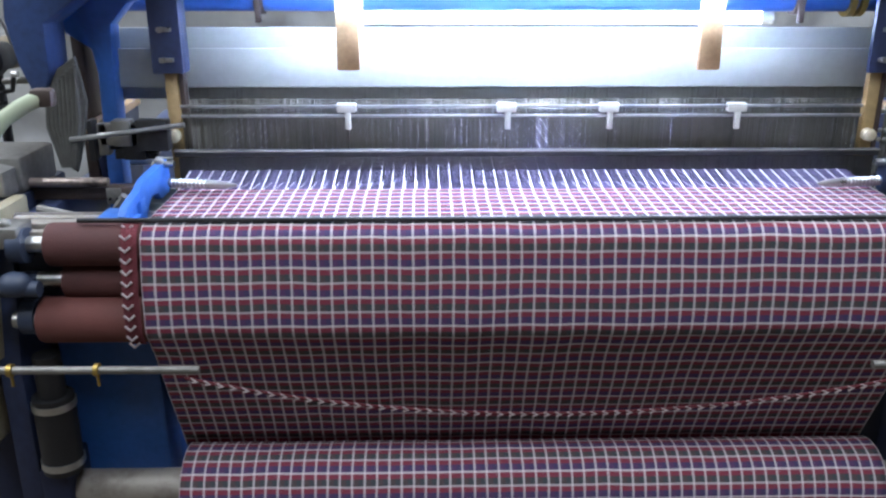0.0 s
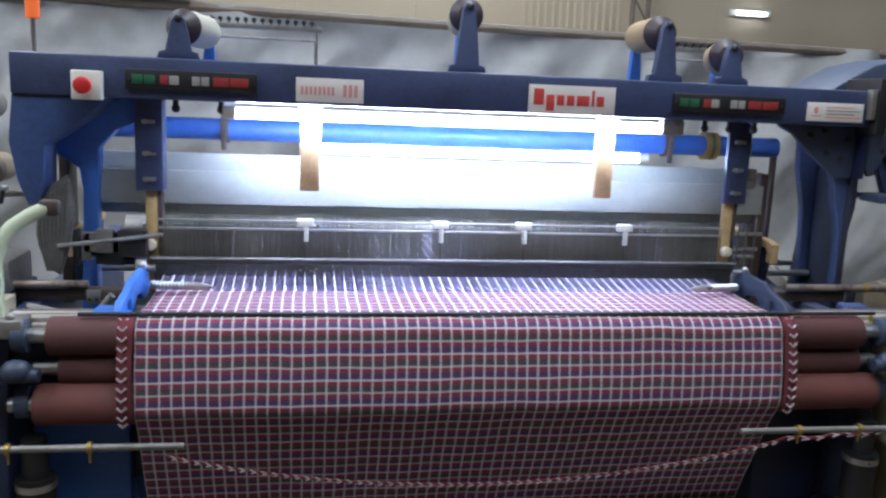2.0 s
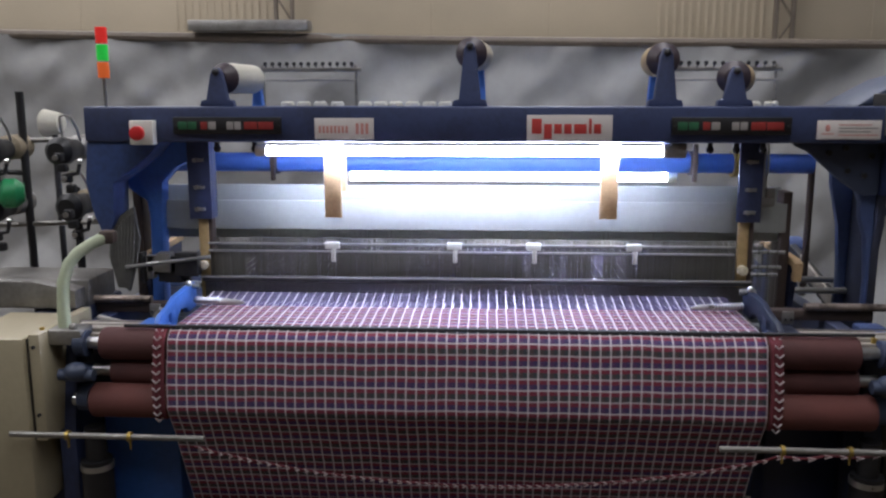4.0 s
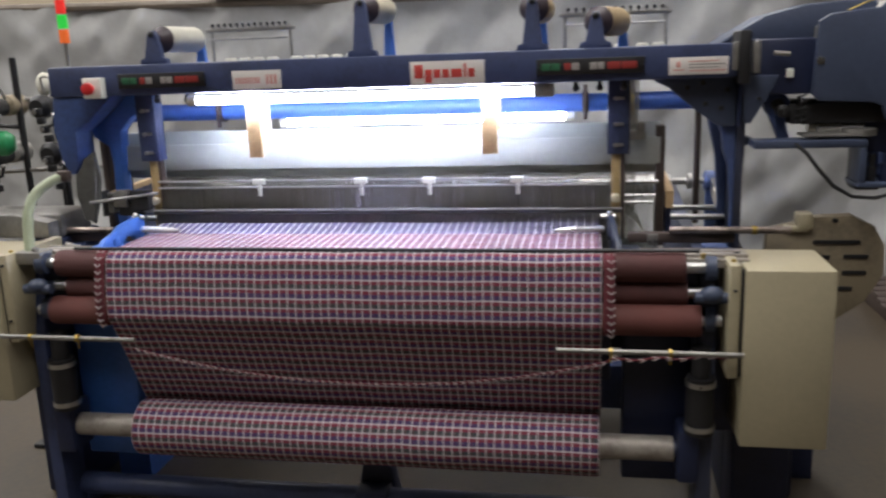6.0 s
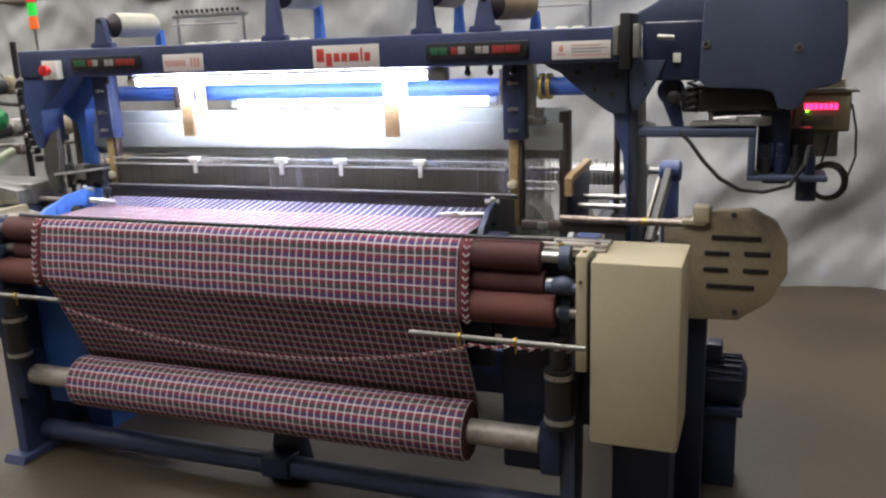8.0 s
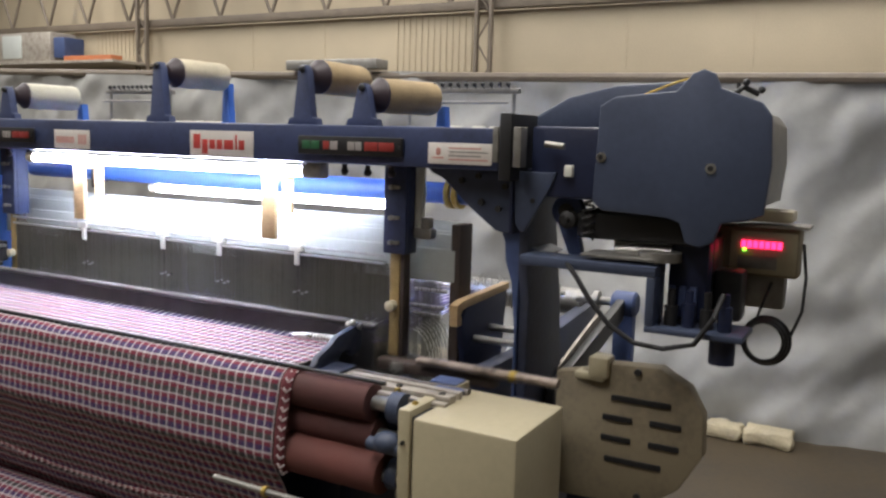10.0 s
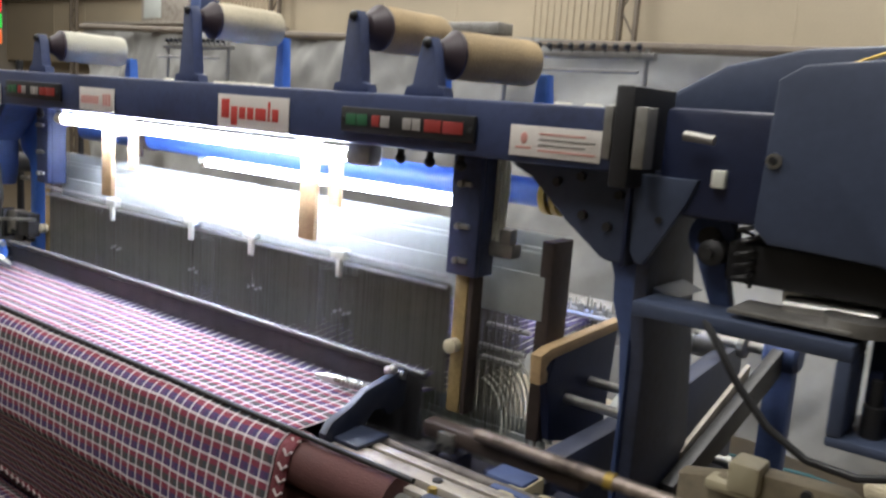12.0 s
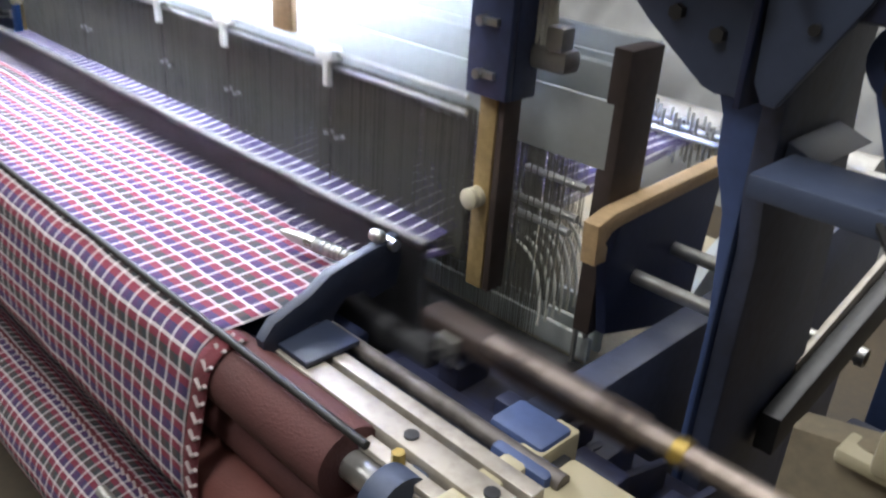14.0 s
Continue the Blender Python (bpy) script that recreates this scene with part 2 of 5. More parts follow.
def cyl(bm, p, q, r, seg=20, r2=None):
    p, q = Vector(p), Vector(q)
    d = q - p
    mm = Matrix.Translation((p + q) / 2) @ d.to_track_quat("Z", "Y").to_matrix().to_4x4()
    bmesh.ops.create_cone(bm, cap_ends=True, segments=seg, radius1=r, radius2=r if r2 is None else r2, depth=d.length, matrix=mm)
    return bm


def ball(bm, c, r, seg=12, squash=(1, 1, 1)):
    bmesh.ops.create_uvsphere(bm, u_segments=seg, v_segments=seg // 2 + 2, radius=r, matrix=Matrix.Translation(c) @ Matrix.Diagonal((*squash, 1)))
    return bm


def sweep(bm, pts, r, seg=8):
    """A round bar along a line of points."""
    pts = [Vector(p) for p in pts]
    rings = []
    for i, p in enumerate(pts):
        d = (pts[min(i + 1, len(pts) - 1)] - pts[max(i - 1, 0)]).normalized()
        a = d.orthogonal().normalized() if not rings else (side - d * side.dot(d)).normalized()
        side = a
        c = d.cross(a)
        rings.append([bm.verts.new(p + (a * math.cos(k * 2 * math.pi / seg) + c * math.sin(k * 2 * math.pi / seg)) * r) for k in range(seg)])
    for s, t in zip(rings, rings[1:]):
        for k in range(seg):
            bm.faces.new((s[k], s[(k + 1) % seg], t[(k + 1) % seg], t[k]))
    bm.faces.new(rings[0][::-1])
    bm.faces.new(rings[-1])
    return bm


def prism(bm, outline, axis, a, b, bevel=0.003):
    """A plate: the outline (two coordinates in the plane across axis), from a to b along the axis."""
    def at(u, v, w):
        return {"x": (w, u, v), "y": (u, w, v), "z": (u, v, w)}[axis]
    lo = [bm.verts.new(at(u, v, a)) for u, v in outline]
    hi = [bm.verts.new(at(u, v, b)) for u, v in outline]
    n = len(outline)
    fs = [bm.faces.new(lo[::-1]), bm.faces.new(hi)]
    for k in range(n):
        fs.append(bm.faces.new((lo[k], lo[(k + 1) % n], hi[(k + 1) % n], hi[k])))
    bmesh.ops.recalc_face_normals(bm, faces=fs)
    if bevel:
        es = list({e for f in fs[:2] for e in f.edges})
        bmesh.ops.bevel(bm, geom=es, offset=bevel, segments=2, profile=0.5, affect="EDGES")
    return bm


def lathe(bm, profile, p, q, seg=24):
    """Turned form: profile of (part of the way from p to q, radius)."""
    p, q = Vector(p), Vector(q)
    d = q - p
    a = d.orthogonal().normalized()
    c = d.normalized().cross(a)
    rings = [[bm.verts.new(p + d * s + (a * math.cos(k * 2 * math.pi / seg) + c * math.sin(k * 2 * math.pi / seg)) * r) for k in range(seg)] for s, r in profile]
    for s, t in zip(rings, rings[1:]):
        for k in range(seg):
            bm.faces.new((s[k], s[(k + 1) % seg], t[(k + 1) % seg], t[k]))
    bm.faces.new(rings[0][::-1])
    bm.faces.new(rings[-1])
    return bm


def mesh_of(name, bm, material, smooth=True):
    me = bpy.data.meshes.new(name)
    bm.normal_update()
    bm.to_mesh(me)
    bm.free()
    me.materials.append(material)
    if smooth:
        me.polygons.foreach_set("use_smooth", [True] * len(me.polygons))
        me.set_sharp_from_angle(angle=radians(35))
    return me


def B():
    return bmesh.new()


def thing(name, at, label, category, group="", kind=""):
    ob = new(name)
    ob.empty_display_size = 0.05
    ob.location = at
    return tagged(ob, label, category, group, kind)


def part(name, bm, material, parent, label=""):
    ob = new(name, mesh_of(name, bm, material))
    ob.parent = parent
    if parent.type == "EMPTY":
        ob.matrix_parent_inverse = Matrix.Translation(-parent.location)
    if label:
        tagged(ob, label)
    return ob


def single(name, bm, material, label, category="", kind="", group=""):
    return tagged(new(name, mesh_of(name, bm, material)), label, category, group, kind)


# ---- hall ----
XL, XR, YF, YB, ROOF = -16.0, 11.0, -8.0, 9.3, 5.6
single("floor", box(B(), XL, XR, YF, YB, FLOOR - 0.2, FLOOR, 0), CONCRETE, "worn brown-grey concrete factory floor", kind="structure")
single("wall_back", box(B(), XL, XR, YB, YB + 0.2, FLOOR, ROOF, 0), PANEL, "far beige wall behind the roof trusses", kind="structure")
single("wall_front", box(B(), XL, XR, YF - 0.2, YF, FLOOR, ROOF, 0), WALL, "plain hall wall", kind="structure")
single("wall_left", box(B(), XL - 0.2, XL, YF, YB, FLOOR, ROOF, 0), WALL, "plain hall wall", kind="structure")
single("wall_right", box(B(), XR, XR + 0.2, YF, YB, FLOOR, ROOF, 0), WALL, "plain hall wall", kind="structure")
# roof out of view; its openings are assumed, to match the added lamps
bm = B()
xs = [XL, -9.6, -8.4, -4.6, -3.4, 0.4, 1.6, 5.4, 6.6, XR]
for a, b in zip(xs[::2], xs[1::2]):
    box(bm, a, b, YF, YB, ROOF, ROOF + 0.1, 0)
for a in (-9.6, -4.6, 0.4, 5.4):
    box(bm, a, a + 1.2, YF, -2.5, ROOF, ROOF + 0.1, 0)
    box(bm, a, a + 1.2, 8.5, YB, ROOF, ROOF + 0.1, 0)
single("ceiling", bm, WALL, "unseen sheet roof with assumed long rooflights", kind="structure")

# corrugated panel band on the far wall
band = single("panel_band", box(B(), XL, XR, 9.0, 9.02, 1.9, 3.05, 0.003), PANEL, "beige sheeting along the hall wall", kind="structure")
for x0 in (-14.1, -8.7, -3.3, 2.1):
    for k in range(14):
        bm = B()
        box(bm, x0 + 0.085 * k, x0 + 0.045 + 0.085 * k, 8.988, 9.0, 2.0, 3.04, 0.004)
        rib = new("rib", mesh_of("rib", bm, PANEL))
        rib.parent = band
for x in (-5.6, -4.4, -0.4, 0.9, 4.4):
    seam = new("seam", mesh_of("seam", box(B(), x, x + 0.03, 8.994, 9.0, 2.0, 3.05, 0.002), PANEL))
    seam.parent = band
bm = B()
box(bm, XL, XR, 8.86, 8.98, 3.06, 3.16, 0.005)
box(bm, XL, XR, 8.84, 8.98, 4.15, 4.25, 0.005)
k = 0
x = XL
while x < XR - 0.5:
    sweep(bm, [(x, 8.92, 3.14), (x + 0.45, 8.92, 4.18)], 0.022, 6)
    sweep(bm, [(x + 0.45, 8.92, 4.18), (x + 0.9, 8.92, 3.14)], 0.022, 6)
    x += 0.9
single("roof_truss", bm, GIRDER, "brown steel lattice girder under the roof", kind="structure")
for x in (-13.0, -7.5, -2.0, 3.4, 8.8):
    bm = B()
    for sx in (-0.11, 0.07):
        box(bm, x + sx, x + sx + 0.04, 8.78, 8.84, FLOOR, 4.2, 0.003)
    z, sgn = FLOOR, 1
    while z < 4.0:
        sweep(bm, [(x - 0.09 * sgn, 8.81, z), (x + 0.09 * sgn, 8.81, z + 0.28)], 0.012, 5)
        z, sgn = z + 0.28, -sgn
    single("column", bm, GIRDER, "brown steel lattice wall column", kind="structure")

# hanging grey sheet behind the machine
bm = B()
nx, nz = 320, 72
grid = []
for j in range(nz + 1):
    row = []
    for i in range(nx + 1):
        x = -6.0 + 12.0 * i / nx
        h = j / nz
        z = FLOOR + 0.005 + (2.09 - 0.016 * x - 0.02 * math.sin(x * 1.3)) * h
        y = 5.12 + 0.05 * math.sin(x * 2.1 + 0.8 * math.sin(x * 0.7)) + 0.14 * (noise.noise((x * 0.9, h * 1.5, 0.3))) + 0.05 * noise.noise((x * 2.6 + h * 2.2, h * 5 - x, 1.3)) + 0.02 * noise.noise((x * 7 + h * 4, h * 9, 2.0)) + 0.14 * noise.noise((x * 1.1 - h * 2.6, h * 1.4 + x * 0.5, 5.0)) * min(1, max(0.3, x * 0.5)) + 0.05 * noise.noise((x * 3 - h * 7, h * 4 + x, 8.0)) + 0.018 * noise.noise((x * 9 - h * 12, h * 6 + x * 2, 4.0))
        row.append(bm.verts.new((x, y, z)))
    grid.append(row)
for j in range(nz):
    for i in range(nx):
        bm.faces.new((grid[j][i], grid[j][i + 1], grid[j + 1][i + 1], grid[j + 1][i]))
single("partition_sheet", bm, TARP, "wrinkled grey plastic sheet hung as a partition behind the loom", "sheet", kind="structure")
bm = B()
sweep(bm, [(-6, 5.1, 2.09), (-2, 5.1, 2.0), (0.5, 5.1, 1.96), (3, 5.1, 1.93), (6, 5.1, 1.9)], 0.03, 8)
single("sheet_pole", bm, GIRDER, "brown pole that carries the hanging sheet", "pole")
single("board", box(B(), -1.75, -0.95, 5.0, 5.16, 2.03, 2.1, 0.006), DULL, "grey board laid on the sheet pole", "board")

for x0, x1, m in ((-1.3, 0.2, RUST), (0.3, 0.72, PANEL), (0.75, 1.15, RUST), (1.2, 2.6, RUST)):
    single("wall_board", box(B(), x0, x1, 9.2, 9.28, 3.2, 4.1, 0.01), m, "faded board fixed high on the hall wall", "board", group="boards on the hall wall")
hl = thing("hall_lamp", (4.8, 8.9, 2.58), "short lit tube lamp on the hall wall", "lamp")
part("tube", cyl(B(), (4.62, 8.93, 2.6), (4.98, 8.93, 2.6), 0.02, 14), HALL_TUBE, hl)
part("batten", box(B(), 4.55, 5.05, 8.955, 8.99, 2.57, 2.64, 0.005), PLASTIC, hl)
single("wall_shelf", box(B(), -11.6, -7.4, 8.2, 8.999, 2.5, 2.54, 0.005), ALU_BAR, "pale plank shelf high along the hall wall", "shelf")
wu = thing("ventilation_unit", (-9.4, 8.5, 2.54), "pale grey ventilation unit standing on the wall shelf", "ventilation unit")
part("case", box(B(), -10.05, -8.85, 8.3, 8.75, 2.542, 2.98, 0.02), ALU_BAR, wu)
part("front_panel", box(B(), -9.95, -9.5, 8.285, 8.3, 2.6, 2.94, 0.006), ALU, wu)
part("side_duct", box(B(), -8.85, -8.6, 8.35, 8.7, 2.6, 2.9, 0.02), DULL_BLUE, wu)
single("orange_board", box(B(), -8.5, -7.5, 8.25, 8.45, 2.54, 2.61, 0.01), ORANGE_BOARD, "orange board lying along the wall shelf", "board")

# ---- loom frame ----
loom = thing("rapier_loom", (0, 0, 0), "blue rapier weaving loom with checked cloth on it, running", "loom")
BY = 1.96
beam = part("top_beam", box(B(), -1.03, 1.44, BY, 2.1, 1.462, 1.572, 0.008), BLUE, loom, "dark blue painted top beam")
# rail's colour includes the brightness it has under the lamp
part("rear_rail", box(B(), -0.95, 1.45, 2.24, 2.46, 1.5, 1.525, 0.004), LIT_BLUE, loom, "blue shelf rail in a lit tone")
bm = B()
cyl(bm, (-0.95, 2.34, 1.372), (1.36, 2.34, 1.372), 0.034, 28)
part("cross_tube", bm, TUBE_BLUE, loom, "bright blue cross tube")
bm = B()
for dx in (-0.014, 0.014):
    cyl(bm, (1.108 + dx - 0.008, 2.34, 1.372), (1.108 + dx + 0.008, 2.34, 1.372), 0.048, 24)
part("clamp_ring", bm, BRASS, loom)
for cx in (-0.52, 0.95):
    bm = B()
    cyl(bm, (cx - 0.012, 2.34, 1.372), (cx + 0.012, 2.34, 1.372), 0.042, 20)
    box(bm, cx - 0.008, cx + 0.008, 2.29, 2.305, 1.31, 1.44, 0.003)
    part("clamp_ring", bm, BROWN, loom)
# beam underside knobs
for kx in (-0.62, -0.5, 0.83, 0.92, 1.0, 1.08):
    bm = B()
    cyl(bm, (kx, 2.0, 1.44), (kx, 2.0, 1.463), 0.008, 10)
    ball(bm, (kx, 2.0, 1.44), 0.012)
    part("knob", bm, BLACK, loom)

# main posts
bm = B()
# shaded side of the post is coloured in; its flanges keep the lit blue
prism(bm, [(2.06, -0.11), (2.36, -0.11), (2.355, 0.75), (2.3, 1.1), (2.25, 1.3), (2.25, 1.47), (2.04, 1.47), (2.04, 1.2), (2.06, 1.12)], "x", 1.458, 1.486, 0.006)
part("side_post", bm, POST_SHADE, loom, "blue main post, darkened for its shaded side")
bm = B()
prism(bm, [(1.394, 1.47), (1.4, 1.3), (1.412, 1.27), (1.415, 1.222), (1.436, 1.16), (1.449, 1.02), (1.445, 0.5), (1.4575, 0.5), (1.4575, 1.47)], "y", 2.052, 2.09, 0.004)
part("post_flange", bm, DULL_BLUE, loom, "blue curved flange of the post")
bm = B()
prism(bm, [(1.375, 1.47), (1.385, 1.31), (1.415, 1.18), (1.428, 1.015), (1.432, 0.5), (1.457, 0.5), (1.457, 1.47)], "y", 2.22, 2.25, 0.004)
part("post_flange", bm, DULL_BLUE, loom, "blue curved flange of the post")
bm = B()
cyl(bm, (1.369, 2.36, 0.9), (1.369, 2.36, 1.4), 0.012, 12)
part("stay_pipe", bm, BROWN, loom)
for zz, x0, x1 in ((1.1, 1.1, 1.21), (1.05, 1.08, 1.2), (1.025, 1.09, 1.19)):
    bm = B()
    cyl(bm, (x0, 2.115, zz), (x1, 2.115, zz), 0.006, 10)
    part("selvedge_rod", bm, STEEL, loom)
bm = B()
prism(bm, [(1.175, 1.464), (1.451, 1.464), (1.451, 1.3), (1.408, 1.297), (1.391, 1.302), (1.314, 1.358), (1.229, 1.433), (1.19, 1.45)], "y", 2.03, 2.048, 0.003)
gp = part("gusset_plate", bm, SLATE, loom, "slate blue gusset plate under the beam")
for px, pz in ((1.29, 1.43), (1.402, 1.36), (1.42, 1.42), (1.35, 1.375), (1.34, 1.445)):
    bm = B()
    cyl(bm, (px, 2.02, pz), (px, 2.031, pz), 0.009, 6)
    part("bolt", bm, DARK, gp)
bm = B()
prism(bm, [(1.46, 1.464), (1.575, 1.464), (1.557, 1.42), (1.493, 1.309), (1.478, 1.309), (1.466, 1.33)], "y", 1.99, 2.005, 0.003)
gp = part("gusset_plate", bm, SLATE, loom, "slate blue gusset plate beside the post")
bm = B()
cyl(bm, (1.515, 1.984, 1.39), (1.515, 1.991, 1.39), 0.006, 10)
part("bolt", bm, BLACK, gp)
bm = B()
box(bm, 1.4525, 1.4595, 1.985, 2.05, 1.3, 1.462, 0.001)
part("web_plate", bm, NAVY, loom)
# cast pivot arm beside the post
bm = B()
lathe(bm, [(0, 0.03), (0.15, 0.042), (0.85, 0.042), (1, 0.03)], (1.585, 2.05, 1.365), (1.585, 2.09, 1.365), 24)
prism(bm, [(1.56, 1.33), (1.61, 1.34), (1.63, 1.25), (1.6, 1.235)], "y", 2.055, 2.085, 0.004)
pv = part("pivot_arm", bm, DULL_BLUE, loom, "slate blue cast pivot arm")
bm = B()
cyl(bm, (1.585, 2.042, 1.365), (1.585, 2.051, 1.365), 0.02, 16)
part("pivot_bore", bm, BLACK, pv)
bm = B()
prism(bm, [(1.487, 1.26), (1.53, 1.245), (1.487, 1.225)], "y", 2.06, 2.2, 0.003)
part("rib", bm, SLATE, loom)
# left main post and its head
bm = B()
prism(bm, [(-1.0, 1.47), (-0.72, 1.47), (-0.73, 1.4), (-0.8, 1.37), (-0.845, 1.32), (-0.852, 1.2), (-0.86, 0.95), (-0.86, 0.4), (-0.93, 0.4), (-0.9, 0.95), (-0.892, 1.2), (-0.9, 1.26), (-0.96, 1.3), (-0.98, 1.36)], "y", 2.1, 2.16, 0.004)
prism(bm, [(-0.83, -0.11), (-0.83, 0.5), (-0.97, 0.5), (-0.97, -0.11)], "y", 2.0, 2.4, 0.004)
part("side_post", bm, LIT_BLUE, loom, "blue left-hand main post in a lit tone")
bm = B()
prism(bm, [(-1.03, 1.462), (-0.79, 1.462), (-0.83, 1.42), (-0.9, 1.365), (-0.952, 1.33), (-0.957, 1.21), (-0.975, 1.172), (-1.0, 1.168), (-1.025, 1.235), (-1.043, 1.34)], "y", 1.97, 2.09, 0.006)
part("beam_knee", bm, KNEE, loom, "blue cast knee under the beam")
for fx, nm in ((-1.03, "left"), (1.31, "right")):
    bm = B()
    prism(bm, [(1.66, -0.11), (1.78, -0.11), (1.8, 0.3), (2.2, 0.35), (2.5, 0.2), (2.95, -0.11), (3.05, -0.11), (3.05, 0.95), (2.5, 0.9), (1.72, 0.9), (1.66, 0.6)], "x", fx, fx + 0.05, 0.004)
    # right frame gets the shaded copy of the left one's blue
    part("side_frame", bm, BLUE if fx < 0 else POST_SHADE, loom, "blue cast side frame" if fx < 0 else "blue cast side frame, darkened for shade")
    bm = B()
    prism(bm, [(1.6, -0.11), (1.86, -0.11), (1.84, -0.08), (1.62, -0.08)], "x", fx - 0.03, fx + 0.08, 0.003)
    part("foot", bm, BLUE, loom)
bm = B()
cyl(bm, (-0.98, 1.78, -0.02), (1.31, 1.78, -0.02), 0.042, 24)
part("tie_bar", bm, BLUE, loom, "round blue tie bar near the floor")
bm = B()
prism(bm, [(0.1, -0.11), (0.28, -0.11), (0.24, 0.1), (0.14, 0.1)], "y", 1.82, 1.9, 0.006)
box(bm, 0.13, 0.25, 1.72, 1.9, -0.05, 0.03, 0.01)
part("tie_bar_block", bm, NAVY, loom)
part("back_cross_beam", box(B(), -0.98, 1.31, 2.5, 2.6, 0.05, 0.25, 0.01), BLUE, loom)
part("breast_beam", box(B(), -0.98, 1.31, 1.72, 1.82, 0.68, 0.9, 0.008), NAVY, loom, "dark breast beam behind the take-up rollers")
for lx0, lx1 in ((-0.96, -0.72), (1.08, 1.3)):
    bm = B()
    box(bm, lx0, lx1, 1.8, 1.9, 0.1, 0.7, 0.01)
    # same web both ends: lit blue on the left, dark on the right
    part("frame_web", bm, LIT_BLUE if lx0 < 0 else NAVY, loom)

# take-up rollers and their bearings
for z, y, r, m, x0, x1 in ((0.9, 1.655, 0.047, MAROON, -0.87, 1.262), (0.815, 1.67, 0.042, MAROON, -0.85, 1.27), (0.735, 1.635, 0.05, RUST, -0.9, 1.31)):
    bm = B()
    lathe(bm, [(0, r * 0.6), (0.001, r * 0.96), (0.004, r), (0.996, r), (0.999, r * 0.96), (1, r * 0.6)], (x0, y, z), (x1, y, z), 36)
    ro = part("take_up_roller", bm, m, loom, "maroon rubber-covered take-up roller")
    bm = B()
    cyl(bm, (x0 - 0.06, y, z), (x1 + 0.06, y, z), 0.018)
    part("roller_shaft", bm, STEEL, ro)
for bx, s in ((-0.93, -1), (1.335, 1)):
    for z in (0.9, 0.735):
        bm = B()
        cyl(bm, (bx - 0.016, 1.65, z), (bx + 0.016, 1.65, z), 0.038, 20)
        box(bm, bx - 0.014, bx + 0.014, 1.66, 1.76, z - 0.022, z + 0.022, 0.006)
        part("bearing_block", bm, SLATE, loom)
    bm = B()
    cyl(bm, (bx - 0.05, 1.6, 0.82), (bx + 0.05, 1.6, 0.82), 0.017, 16)
    ball(bm, (bx, 1.6, 0.83), 0.03, 14, (1.2, 1, 0.9))
    box(bm, bx - 0.03, bx + 0.02, 1.61, 1.7, 0.795, 0.825, 0.005)
    part("pressure_lever", bm, SLATE, loom)
    bm = B()
    cyl(bm, (bx - s * 0.02, 1.64, 0.55), (bx - s * 0.02, 1.64, 0.36), 0.045, 20)
    cyl(bm, (bx - s * 0.02, 1.64, 0.65), (bx - s * 0.02, 1.64, 0.55), 0.03, 16)
    part("shock_absorber", bm, BLACK, loom)
    for zb in (0.53, 0.382):
        bm = B()
        cyl(bm, (bx - s * 0.02, 1.64, zb - 0.008), (bx - s * 0.02, 1.64, zb + 0.008), 0.048, 20)
        part("steel_band", bm, STEEL, loom)
# breast rod under which the cloth runs
bm = B()
cyl(bm, (-0.8, 1.643, 0.956), (1.3, 1.643, 0.956), 0.0052, 12)
part("breast_rod", bm, DARK, loom, "dark polished breast rod")
# aluminium rail with slots at each end
for x0, x1 in ((1.06, 1.45), (-0.98, -0.74)):
    sr = part("slotted_rail", box(B(), x0, x1, 1.664, 1.758, 0.898, 0.914, 0.001), ALU_BAR, loom, "slotted aluminium rail")
    for y0, y1, z in ((1.665, 1.685, 0.925), (1.69, 1.725, 0.935), (1.735, 1.757, 0.935)):
        part("rail_bar", box(B(), x0, x1, y0, y1, 0.9145, z, 0.002), ALU_BAR, sr)
    bm = B()
    cyl(bm, (x0 - 0.02, 1.79, 0.92), (x1, 1.79, 0.92), 0.0115, 14)
    part("rail_shaft", bm, DUSTY, loom)
for sx in (1.3, 1.42):
    bm = B()
    cyl(bm, (sx, 1.708, 0.934), (sx, 1.708, 0.938), 0.009, 12)
    part("screw", bm, DARK, loom)
bm = B()
cyl(bm, (1.315, 1.675, 0.925), (1.315, 1.675, 0.94), 0.008, 6)
part("screw", bm, BRASS, loom)
# fixed posts under the rapier guides
for x0, x1 in ((1.1, 1.56), (-1.35, -0.78)):
    for t in (0.15, 0.55):
        xx = x0 + (x1 - x0) * t
        bm = B()
        box(bm, xx - 0.02, xx + 0.02, 1.9, 1.97, 0.55, 0.88, 0.006)
        part("guide_post", bm, GRIME, loom)
for xx, zz in ((1.28, 0.9), (1.4, 0.885), (1.52, 0.9)):
    bm = B()
    box(bm, xx, xx + 0.07, 1.87, 1.9, 0.78, zz, 0.004)
    cyl(bm, (xx + 0.035, 1.866, zz - 0.03), (xx + 0.035, 1.871, zz - 0.03), 0.008, 8)
    part("housing_rib", bm, GRIME, loom, "grimy dark blue housing rib")
bm = B()
box(bm, 1.33, 1.41, 1.8, 1.86, 0.9, 0.935, 0.008)
box(bm, 1.36, 1.44, 1.77, 1.8, 0.88, 0.93, 0.006)
part("cover_cap", bm, DULL_BLUE, loom)
bm = B()
box(bm, 1.3, 1.6, 1.78, 2.05, 0.3, 0.79, 0.01)
part("drive_housing", bm, GRIME, loom, "dark blue drive housing")
